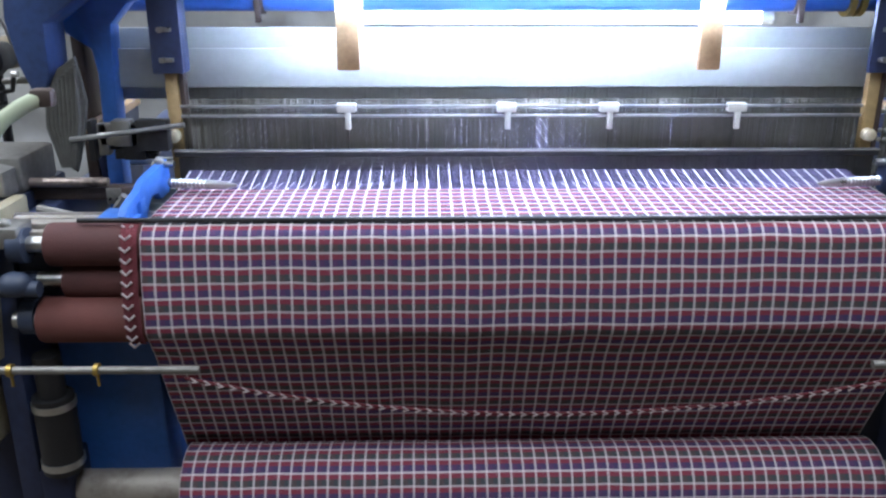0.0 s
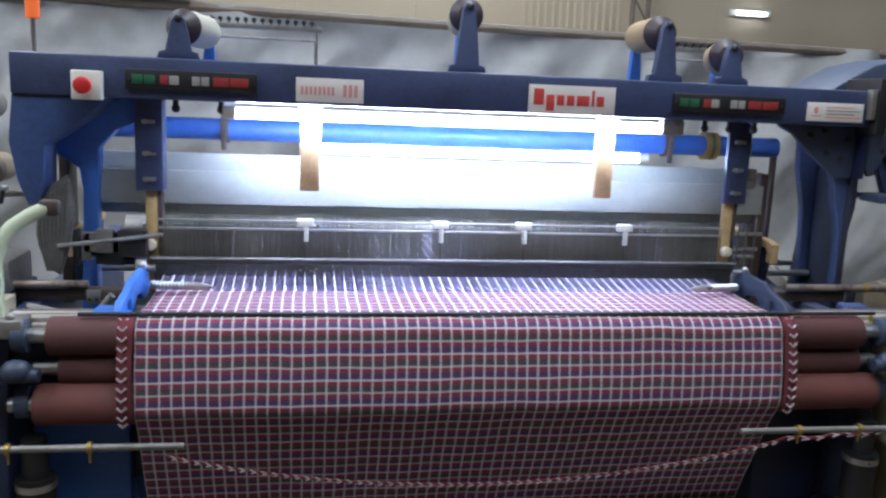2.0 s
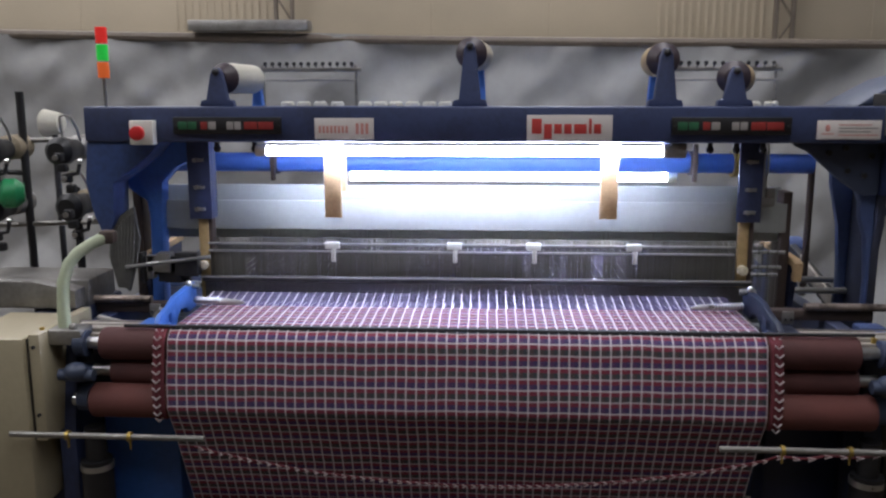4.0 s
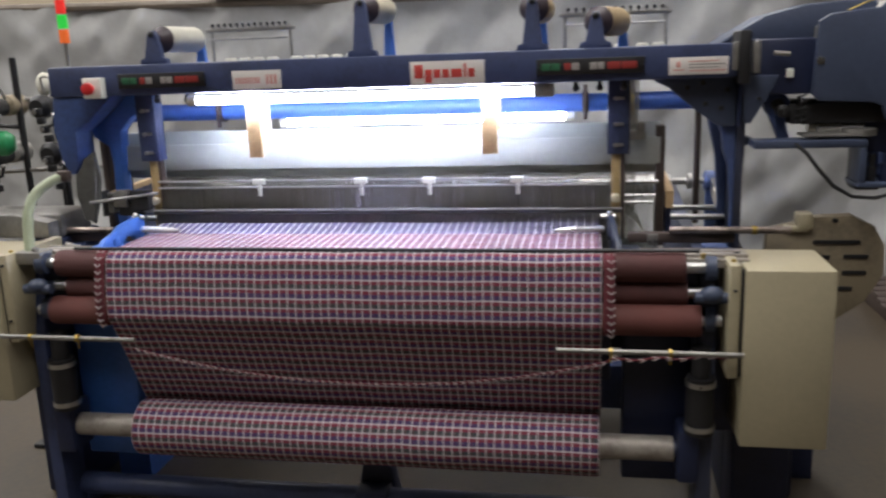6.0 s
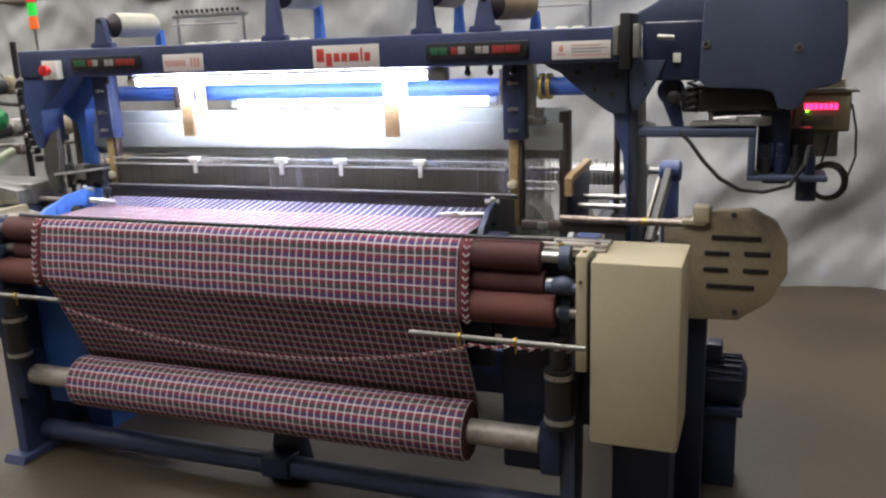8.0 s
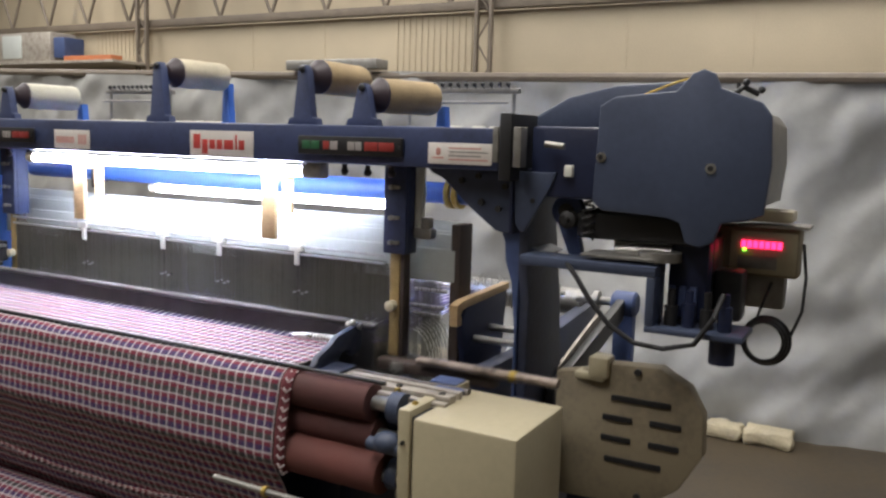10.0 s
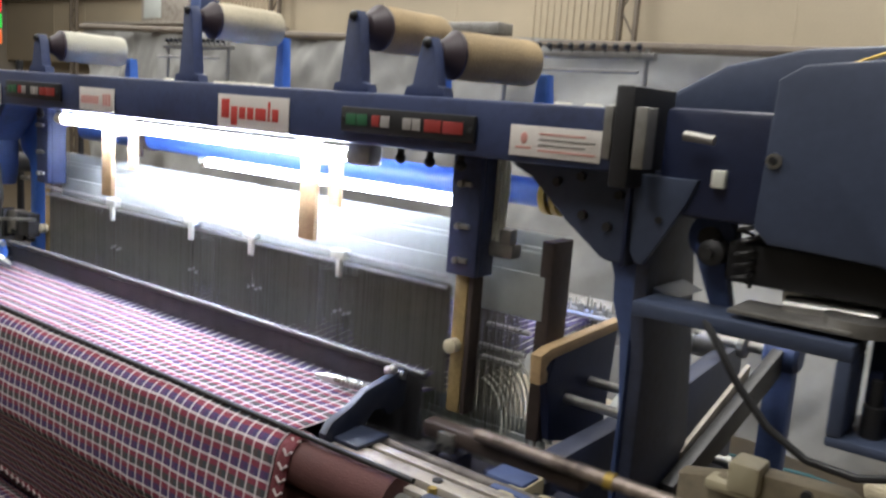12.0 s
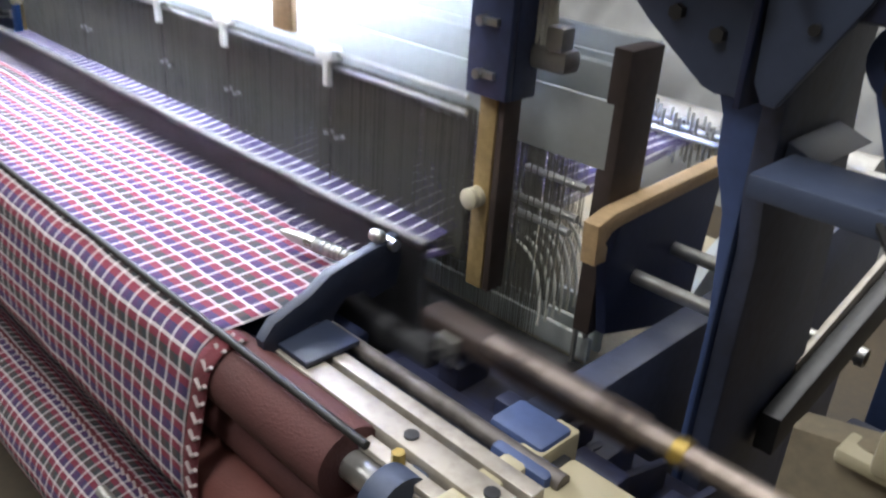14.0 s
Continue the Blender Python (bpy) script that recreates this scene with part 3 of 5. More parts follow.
for k in range(5):
    bm = B()
    prism(bm, [(1.8, 0.788), (2.02, 0.788), (2.02, 0.83), (1.9, 0.868 - 0.012 * (k % 2)), (1.8, 0.85)], "x", 1.31 + 0.068 * k, 1.322 + 0.068 * k, 0.003)
    part("housing_web", bm, GRIME, loom)
bm = B()
sweep(bm, [(1.3, 1.84, 0.83), (1.38, 1.85, 0.86), (1.46, 1.84, 0.85), (1.55, 1.86, 0.82), (1.58, 1.95, 0.8)], 0.011, 8)
part("hose", bm, BLACK, loom, "black rubber hose")
for px, py in ((1.345, 1.83), (1.41, 1.9), (1.48, 1.84), (1.545, 1.9)):
    bm = B()
    cyl(bm, (px, py, 0.788), (px, py, 0.82), 0.011, 6)
    cyl(bm, (px, py, 0.82), (px, py, 0.835), 0.006, 8)
    part("bolt", bm, DULL, loom)
bm = B()
box(bm, 1.08, 1.42, 1.86, 1.9, 0.55, 0.85, 0.006)
part("side_plate", bm, GRIME, loom)

# hanging brackets, wooden guides and their pulleys
for x0, right in ((-0.738, False), (1.028, True)):
    x1 = x0 + 0.075
    bm = B()
    box(bm, x0, x1, 2.045, 2.06, 1.207, 1.47, 0.003)
    box(bm, x1 - 0.008, x1, 2.06, 2.11, 1.207, 1.47, 0.002)
    br = part("hanger_bracket", bm, BLUE, loom, "blue hanger bracket")
    for z in (1.24, 1.312, 1.4):
        bm = B()
        cyl(bm, (x0 + 0.03, 2.03, z), (x0 + 0.03, 2.046, z), 0.007, 8)
        box(bm, x0 + 0.02, x0 + 0.055, 2.038, 2.046, z - 0.005, z + 0.005, 0.001)
        part("bolt", bm, STEEL, br)
    bm = B()
    gx = x0 + (0.015 if right else 0.022)
    box(bm, gx, gx + 0.032, 2.062, 2.082, 0.9, 1.215, 0.002)
    part("wooden_guide", bm, OLD_WOOD, loom, "yellowed wooden heald guide")
    bm = B()
    box(bm, gx + 0.034, gx + 0.046, 2.064, 2.1, 0.9, 1.22, 0.001)
    part("guide_channel", bm, BROWN, loom)
    bm = B()
    lathe(bm, [(0, 0.01), (0.1, 0.016), (0.4, 0.016), (0.5, 0.01), (0.6, 0.016), (0.9, 0.016), (1, 0.01)], (gx + 0.014, 2.035, 1.052), (gx + 0.014, 2.062, 1.052), 18)
    part("pulley", bm, IVORY, loom)
    # dark frame stop post and wooden arm behind it
    sx = 1.198 if right else -0.97
    bm = B()
    box(bm, sx + 0.004, sx + 0.034, 2.14, 2.22, 0.86, 1.295, 0.003)
    part("frame_stop", bm, BROWN, loom, "dark brown frame guide post")
    bm = B()
    prism(bm, [(2.085, 1.008), (2.112, 1.008), (2.112, 1.03), (2.105, 1.038), (2.118, 1.052), (2.14, 1.056), (2.44, 1.07), (2.44, 1.092), (2.12, 1.08), (2.08, 1.07)], "x", sx + 0.036, sx + 0.062, 0.002)
    part("wooden_arm", bm, WOOD, loom, "pale wooden guide arm")
    bm = B()
    prism(bm, [(2.12, 1.0), (2.15, 0.87), (2.4, 0.8), (2.43, 1.068), (2.145, 1.054)], "x", sx + 0.04, sx + 0.058, 0.002)
    part("arm_plate", bm, NAVY, loom)
    for yy, zz in ((2.205, 0.953), (2.312, 0.968)):
        bm = B()
        cyl(bm, (sx + 0.05, yy, zz), (sx + 0.255, yy, zz), 0.011, 14)
        part("spacer_rod", bm, STEEL, loom)
    # hanging cloth-wrapped cords above the frame
    if right:
        bm = B()
        for k in range(9):
            cx, cy = gx + 0.052 + 0.009 * (k % 5), 2.1 + 0.012 * (k // 5)
            bm = B()
            sweep(bm, [(cx + 0.004 * noise.noise((k * 3.1, j * 0.8, 0.0)), cy, 1.462 - 0.022 * j) for j in range(10)], 0.0036, 6)
            part("lift_cord", bm, FUZZ, loom, "pale fuzzy lift cord")
        bm = B()
        box(bm, gx + 0.05, gx + 0.12, 2.09, 2.13, 1.25, 1.285, 0.012)
        box(bm, gx + 0.085, gx + 0.115, 2.085, 2.115, 1.28, 1.315, 0.006)
        part("cord_hook", bm, DULL, loom)
# fanned dark cable guard on the left post
bm = B()
prism(bm, [(-0.985, 1.06), (-0.975, 1.17), (-0.945, 1.225), (-0.9, 1.255), (-0.885, 1.15), (-0.905, 1.05), (-0.93, 0.975), (-0.965, 1.0)], "y", 1.985, 2.003, 0.004)
guard = part("cable_guard", bm, FAN, loom, "grey ribbed fan guard")
for k in range(8):
    t = k / 7
    bm = B()
    sweep(bm, [(-0.958 + 0.03 * t, 1.98, 0.99), (-0.979 + 0.074 * t, 1.977, 1.09 + 0.02 * t), (-0.972 + 0.075 * t, 1.98, 1.172 + 0.08 * t - 0.015 * t * t)], 0.006, 8)
    part("rib", bm, FAN, guard)

# heald frames: rails and side stiles in aluminium, rows of fine wires between
HEALD_X0, HEALD_X1 = -0.72, 1.1
heald_frames = []


def heald_frame(y, top, height, rail, wires, x1=1.218):
    f = new("heald_frame", mesh_of("heald_frame", box(box(B(), -0.9, x1, y - 0.005, y + 0.005, top - rail, top, 0.002), -0.9, x1, y - 0.005, y + 0.005, top - height, top - height + 0.04, 0.002), ALU))
    f.parent = loom
    tagged(f, "silver aluminium heald frame rail")
    for xx in (-0.9, x1 - 0.014):
        bm = B()
        box(bm, xx, xx + 0.006, y - 0.004, y + 0.004, top - height, top - 0.002, 0.001)
        s = part("side_stile", bm, DULL, f)
    verts, faces = [], []
    r = 0.00055
    for i in range(wires):
        x = HEALD_X0 + (HEALD_X1 + 0.03 - HEALD_X0) * (i + 0.5 * random.random()) / wires
        k = len(verts)
        for z in (top - height + 0.03, top - rail + 0.005):
            verts += [(x - r, y - r, z), (x + r, y - r, z), (x + r, y + r, z), (x - r, y + r, z)]
        faces += [(k, k + 1, k + 5, k + 4), (k + 1, k + 2, k + 6, k + 5), (k + 2, k + 3, k + 7, k + 6), (k + 3, k, k + 4, k + 7)]
    me = bpy.data.meshes.new("healds")
    me.from_pydata(verts, [], faces)
    me.materials.append(WIRE)
    h = new("healds", me)
    h.parent = f
    tagged(h, "dense row of fine dark heald wires", kind="stuff")
    heald_frames.append(f)
    return f


for k, (fy, ft) in enumerate(((2.145, 1.236), (2.175, 1.246), (2.205, 1.283), (2.235, 1.278))):
    heald_frame(fy, ft, 0.47, 0.098, 420)
# front row: slim twin rods with clips, and a dense dark curtain of wires
front = new("selvedge_frame", mesh_of("selvedge_frame", sweep(sweep(B(), [(-0.68, 2.05, 1.192), (1.03, 2.05, 1.192)], 0.004, 8), [(-0.68, 2.05, 1.168), (1.03, 2.05, 1.168)], 0.004, 8), STEEL))
front.parent = loom
tagged(front, "pair of thin steel rods that hold the front wires")
verts, faces = [], []
for i in range(1150):
    x = -0.68 + 1.71 * (i + 0.6 * random.random()) / 1150
    y = 2.06 + 0.012 * (i % 3)
    w = 0.00085
    k = len(verts)
    for z in (0.93, 1.176 - 0.006 * (i % 3)):
        verts += [(x - w, y, z), (x + w, y, z), (x + w, y + 0.0012, z), (x - w, y + 0.0012, z)]
    faces += [(k, k + 1, k + 5, k + 4), (k + 1, k + 2, k + 6, k + 5), (k + 2, k + 3, k + 7, k + 6), (k + 3, k, k + 4, k + 7)]
me = bpy.data.meshes.new("front_wires")
me.from_pydata(verts, [], faces)
me.materials.append(WIRE)
ob = new("front_wires", me)
ob.parent = front
tagged(ob, "dense dark grey wires of the front frame", kind="stuff")
for cx in (-0.268, 0.131, 0.388, 0.71):
    bm = B()
    box(bm, cx - 0.024, cx + 0.024, 2.036, 2.06, 1.178, 1.2, 0.003)
    box(bm, cx - 0.004, cx + 0.01, 2.038, 2.05, 1.135, 1.18, 0.002)
    part("rod_clip", bm, PLASTIC, front, "white plastic clip")
    bm = B()
    cyl(bm, (cx + 0.003, 2.05, 0.96), (cx + 0.003, 2.05, 1.14), 0.0018, 8)
    part("clip_stem", bm, DUSTY, front)
for cx in (-0.268, 0.131, 0.388, 0.71):
    for dx, dz in ((-0.012, 0.0), (0.004, 0.006), (0.018, -0.002), (0.034, 0.004)):
        bm = B()
        cyl(bm, (cx + dx - 0.004, 2.052, 1.046 + dz), (cx + dx + 0.004, 2.052, 1.048 + dz), 0.0032, 8)
        part("wire_eye", bm, STEEL, front)

part("sley_beam", box(B(), -0.98, 1.3, 2.02, 2.16, 0.5, 0.8, 0.01), DARK, loom, "dark sley beam under the warp")
part("under_cover", box(B(), 1.05, 1.41, 1.8, 2.02, 0.7, 0.84, 0.006), GRIME, loom)
part("cloth_guard", box(B(), -0.98, 1.04, 1.83, 1.87, 0.45, 0.88, 0.006), NAVY, loom)
# reed: cap, fine dents and base, carried on the sley
reed = new("reed", mesh_of("reed", box(box(B(), -0.7, 1.08, -0.006, 0.006, 1.003, 1.022, 0.003), -0.74, 1.12, -0.03, 0.02, 0.83, 0.87, 0.004), REED_CAP))
reed.parent = loom
tagged(reed, "dark steel reed that swings to and fro")
bm = B()
cyl(bm, (-0.7, -0.007, 1.018), (1.08, -0.007, 1.018), 0.003, 8)
ob = new("reed_bead", mesh_of("reed_bead", bm, DULL))
ob.parent = reed
for x0, x1 in ((1.24, 1.64), (-1.35, -0.86)):
    bm = B()
    cyl(bm, (x0, -0.038, 0.948), (x1, -0.038, 0.948), 0.0125, 18)
    gd = part("rapier_guide", bm, WORN, reed, "worn steel rapier guide bar")
    xe = 1.52 if x0 > 0 else -1.1
    bm = B()
    cyl(bm, (xe - 0.008, -0.038, 0.948), (xe + 0.008, -0.038, 0.948), 0.0155, 18)
    part("guide_collar", bm, BRASS, reed)
    bm = B()
    box(bm, *((1.1, 1.46) if x0 > 0 else (-1.1, -0.76)), -0.03, 0.012, 0.9, 0.934, 0.006)
    part("guide_race", bm, BROWN, reed, "dusty brown guide race")
    xc = 1.165 if x0 > 0 else -0.86
    bm = B()
    box(bm, xc, xc + 0.036, -0.062, -0.054, 0.898, 0.938, 0.002)
    cp0 = part("carriage_plate", bm, DULL, reed, "pale steel carriage plate")
    for dx in (0.009, 0.027):
        bm = B()
        cyl(bm, (xc + dx, -0.065, 0.912), (xc + dx, -0.0615, 0.912), 0.004, 8)
        part("carriage_screw", bm, BLACK, reed)
verts, faces = [], []
for i in range(900):
    x = -0.69 + 1.76 * i / 900
    k = len(verts)
    for z in (0.868, 1.001):
        verts += [(x - 0.0003, -0.004, z), (x + 0.0003, -0.004, z), (x + 0.0003, 0.004, z), (x - 0.0003, 0.004, z)]
    faces += [(k, k + 1, k + 5, k + 4), (k + 1, k + 2, k + 6, k + 5), (k + 2, k + 3, k + 7, k + 6), (k + 3, k, k + 4, k + 7)]
me = bpy.data.meshes.new("dents")
me.from_pydata(verts, [], faces)
me.materials.append(REED)
ob = new("dents", me)
ob.parent = reed
tagged(ob, "fine steel dents of the reed", kind="stuff")

# warp threads behind the fell: white groups and coloured groups, two sheets through the reed
FELL = 1.905


def warp_sheet(name, ends, count, w, material, label):
    verts, faces = [], []
    for i in count:
        x = i
        for (ya, za), (yb, zb) in zip(ends, ends[1:]):
            k = len(verts)
            verts += [(x - w, ya, za), (x + w, ya, za), (x + w, yb, zb), (x - w, yb, zb), (x - w, ya, za - 0.0012), (x + w, ya, za - 0.0012), (x + w, yb, zb - 0.0012), (x - w, yb, zb - 0.0012)]
            faces += [(k, k + 1, k + 2, k + 3), (k + 4, k + 7, k + 6, k + 5), (k, k + 4, k + 5, k + 1), (k + 1, k + 5, k + 6, k + 2), (k + 3, k + 2, k + 6, k + 7), (k, k + 3, k + 7, k + 4)]
    me = bpy.data.meshes.new(name)
    me.from_pydata(verts, [], faces)
    me.materials.append(material)
    return tagged(new(name, me), label, "yarn", kind="stuff")


CX0, CX1, PER = -0.665, 1.006, 0.0283
white = [CX0 + PER * k + 0.0028 + d for k in range(59) for d in (-0.0012, 0.0012)]
dark = [CX0 + PER * k + 0.0075 + 0.0018 * j for k in range(59) for j in range(11)]
up = [(FELL, 0.951), (2.14, 0.985), (2.235, 0.985), (2.85, 0.985)]
down = [(FELL, 0.95), (2.14, 0.925), (2.235, 0.925), (2.85, 0.98)]
for nm, w_, m_, xs_, lab in (("white_warp", 0.0017, YARN_W, white, "white warp threads running back through the reed"), ("coloured_warp", 0.0006, YARN_D, dark, "dark violet and blue warp threads")):
    warp_sheet(nm, up, xs_[::2], w_, m_, lab)
    warp_sheet(nm, down, xs_[1::2], w_, m_, lab)

# back: warp-stop bars, back rest and warp beam
for y in (2.75, 2.8, 2.85):
    bm = B()
    cyl(bm, (-0.85, y, 1.0), (1.3, y, 1.0), 0.008, 10)
    part("warp_stop_bar", bm, STEEL, loom)
bm = B()
for i in range(150):
    x = -0.7 + 2.0 * i / 150
    box(bm, x, x + 0.002, 2.76 + 0.03 * (i % 3), 2.772 + 0.03 * (i % 3), 0.93, 1.03 + 0.01 * (i % 2), 0)
ob = part("drop_wires", bm, STEEL, loom)
tagged(ob, "rows of thin steel drop wires", kind="stuff")
bm = B()
cyl(bm, (-0.95, 2.98, 0.95), (1.33, 2.98, 0.95), 0.05, 24)
part("back_rest", bm, DULL, loom)
wb = thing("warp_beam", (0.2, 2.9, 0.45), "large warp beam wound with striped yarn", "warp beam")
bm = B()
cyl(bm, (-0.72, 2.95, 0.45), (1.1, 2.95, 0.45), 0.24, 40)
part("yarn_winding", bm, PACKAGE, wb)
for x in (-0.75, 1.1):
    bm = B()
    cyl(bm, (x, 2.95, 0.45), (x + 0.03, 2.95, 0.45), 0.36, 40)
    part("flange", bm, ALU, wb)
bm = B()
cyl(bm, (-1.0, 2.95, 0.45), (1.36, 2.95, 0.45), 0.04, 16)
part("shaft", bm, STEEL, wb)
# loops of cord beside the healds
for k in range(8):
    bm = B()
    y = 2.1 + 0.018 * k
    pts = [(1.085 + 0.08 * math.sin(a), y + 0.02 * math.cos(a), 0.86 + 0.135 * math.cos(a) * (0.85 + 0.02 * k)) for a in [0.1 + 1.45 * j / 9 for j in range(10)]]
    sweep(bm, pts, 0.0026, 6)
    part("cord_loop", bm, FUZZ, loom)
for k in range(16):
    bm = B()
    x = 1.09 + 0.006 * k
    cyl(bm, (x, 2.1 + 0.007 * (k % 5), 0.9), (x, 2.1 + 0.007 * (k % 5), 1.13), 0.0012, 5)
    part("selvedge_wire", bm, WIRE, loom)

# rods in front that hold the waste edge strips
for nm, x0, x1, ys in (("left", -1.1, -0.545, 1.53), ("right", 0.867, 1.42, 1.525)):
    bm = B()
    cyl(bm, (x0, ys, 0.668), (x1, ys, 0.665), 0.0085, 14)
    rd = part("guide_rod", bm, DULL, loom, "thin grey guide rod")
    for t in (0.3, 0.62):
        bm = B()
        xx = x0 + (x1 - x0) * t
        cyl(bm, (xx - 0.005, ys, 0.667), (xx + 0.005, ys, 0.667), 0.014, 12)
        cyl(bm, (xx, ys, 0.667), (xx, ys, 0.63), 0.003, 6)
        part("rod_collar", bm, BRASS, rd)

# ---- cloth ----
def arc(cy, cz, r, a0, a1, n):
    return [(cy + r * math.cos(radians(a0 + (a1 - a0) * i / n)), cz + r * math.sin(radians(a0 + (a1 - a0) * i / n))) for i in range(n + 1)]


def cloth_strip(path, x0, x1, material, name, label, nx=60, wave=0.0, closed=False):
    bm = B()
    lay = bm.loops.layers.uv.new("weave")
    run, rows = 0.0, []
    for i, (y, z) in enumerate(path):
        if i:
            run += math.dist(path[i - 1], (y, z))
        rows.append((run, [bm.verts.new((x0 + (x1 - x0) * j / nx, y + wave * noise.noise((j * 0.21, run * 5, 3.1)), z + 0.5 * wave * noise.noise((j * 0.2, run * 5, 7.7)))) for j in range(nx + 1)]))
    for (va, ra), (vb, rb) in zip(rows, rows[1:]):
        for j in range(nx):
            f = bm.faces.new((ra[j], ra[j + 1], rb[j + 1], rb[j]))
            for lp, (u, v) in zip(f.loops, ((j, va), (j + 1, va), (j + 1, vb), (j, vb))):
                lp[lay].uv = ((x1 - x0) * u / nx, v)
    bmesh.ops.recalc_face_normals(bm, faces=bm.faces[:])
    ob = new(name, mesh_of(name, bm, material))
    so = ob.modifiers.new("thick", "SOLIDIFY")
    so.thickness, so.offset = 0.0012, 0
    return ob


path = [(FELL - 0.26 * i / 16, 0.951 - 0.003 * i / 16) for i in range(17)]
path += arc(1.655, 0.9, 0.0495, 92, 180, 10)
path += [(1.592, 0.84), (1.585, 0.79)]
path += arc(1.635, 0.735, 0.053, 178, 215, 6)
path += [(1.605 + 0.162 * i / 8, 0.69 - 0.352 * i / 8) for i in range(1, 9)]
web = tagged(cloth_strip(path, CX0, CX1, CLOTH, "woven_cloth", "", 80, 0.0035), "red, white and navy checked cloth drawn over the rollers", "cloth")
cr = thing("cloth_roll", (0.17, 1.69, 0.272), "roll of red and white checked cloth on a steel shaft", "cloth roll")
rp = [(1.69 + (0.098 + 0.003 * i / 60) * math.cos(radians(60 - 6 * i)), 0.274 + (0.098 + 0.003 * i / 60) * math.sin(radians(60 - 6 * i))) for i in range(61)]
ob = cloth_strip(rp[::-1], CX0 + 0.024, CX1 - 0.005, CLOTH, "cloth_winding", "", 60, 0.002)
ob.parent = cr
ob.matrix_parent_inverse = Matrix.Translation(-cr.location)
bm = B()
cyl(bm, (CX0 + 0.026, 1.69, 0.274), (CX1 - 0.007, 1.69, 0.274), 0.094, 32)
part("roll_core", bm, MAROON, cr)
bm = B()
cyl(bm, (-0.9, 1.69, 0.274), (1.24, 1.69, 0.274), 0.042, 24)
part("shaft", bm, ALU_BAR, cr, "grey steel shaft")
for bx in (-0.97, 1.25):
    bm = B()
    box(bm, bx, bx + 0.07, 1.63, 1.76, 0.18, 0.36, 0.012)
    cyl(bm, (bx - 0.02, 1.69, 0.274), (bx + 0.09, 1.69, 0.274), 0.03, 14)
    part("roll_bearing", bm, NAVY, loom)
# waste selvedge strips with white chevrons at both edges
for ex, s in ((CX1 + 0.006, 1), (CX0 - 0.006, -1)):
    e0, e1 = sorted((ex, ex + s * 0.034))
    pth = arc(1.655, 0.9, 0.052, 80, 180, 10) + [(1.588, 0.83), (1.582, 0.79)] + arc(1.635, 0.735, 0.055, 178, 230, 6)
    st = tagged(cloth_strip(pth, e0, e1, CORD_RED, "waste_selvedge", "", 3, 0.002), "dark red waste edge strip with white stitches", "selvedge")
    run = 0
    for i in range(1, len(pth)):
        (ya, za), (yb, zb) = pth[i - 1], pth[i]
        run += math.dist(pth[i - 1], pth[i])
    # stitches at an even step along the strip
    d, want = 0.0, 0.008
    for i in range(1, len(pth)):
        L = math.dist(pth[i - 1], pth[i])
        while want < d + L:
            t = (want - d) / L
            y, z = pth[i - 1][0] + t * (pth[i][0] - pth[i - 1][0]), pth[i - 1][1] + t * (pth[i][1] - pth[i - 1][1])
            ny, nz = y - 1.66, (z - 0.9) if z > 0.9 else 0.0
            ln = math.hypot(ny, nz) or 1
            y, z = y + 0.003 * ny / ln, z + 0.003 * nz / ln
            bm = B()
            mid = (e0 + e1) / 2 + s * 0.006
            sweep(bm, [(mid - 0.011, y, z - 0.001), (mid, y - 0.001, z - 0.011), (mid + 0.011, y, z - 0.001)], 0.0028, 6)
            part("stitch", bm, STITCH, st)
            want += 0.024
        d += L
# hanging waste cord in front of the cloth
bm, bw = B(), B()
cp = []
for i in range(121):
    t = i / 120
    x = -0.6 + 1.62 * t
    z = 0.597 + 0.02 * t - 0.125 * (1 - (2 * t - 1.05) ** 2)
    cp.append((x, 1.6 + 0.055 * math.sin(math.pi * t), z))
cp += [(1.02 + 0.4 * i / 20, 1.59 - 0.06 * i / 20, 0.615 + 0.045 * i / 20 + 0.004 * math.sin(i)) for i in range(1, 21)]
cord = thing("fringe_rope", cp[0], "dark waste selvedge rope with white flecks, hanging in a curve", "rope")
sweep(bm, cp, 0.004, 6)
part("cord", bm, CORD_RED, cord)
for i in range(2, len(cp) - 1, 2):
    bm = B()
    a, b = Vector(cp[i]), Vector(cp[i - 1])
    sweep(bm, [b + Vector((0, -0.004, 0.005)), a + Vector((0, -0.006, -0.001)), b + Vector((0.002, -0.004, -0.006))], 0.0024, 5)
    part("fleck", bm, STITCH, cord)

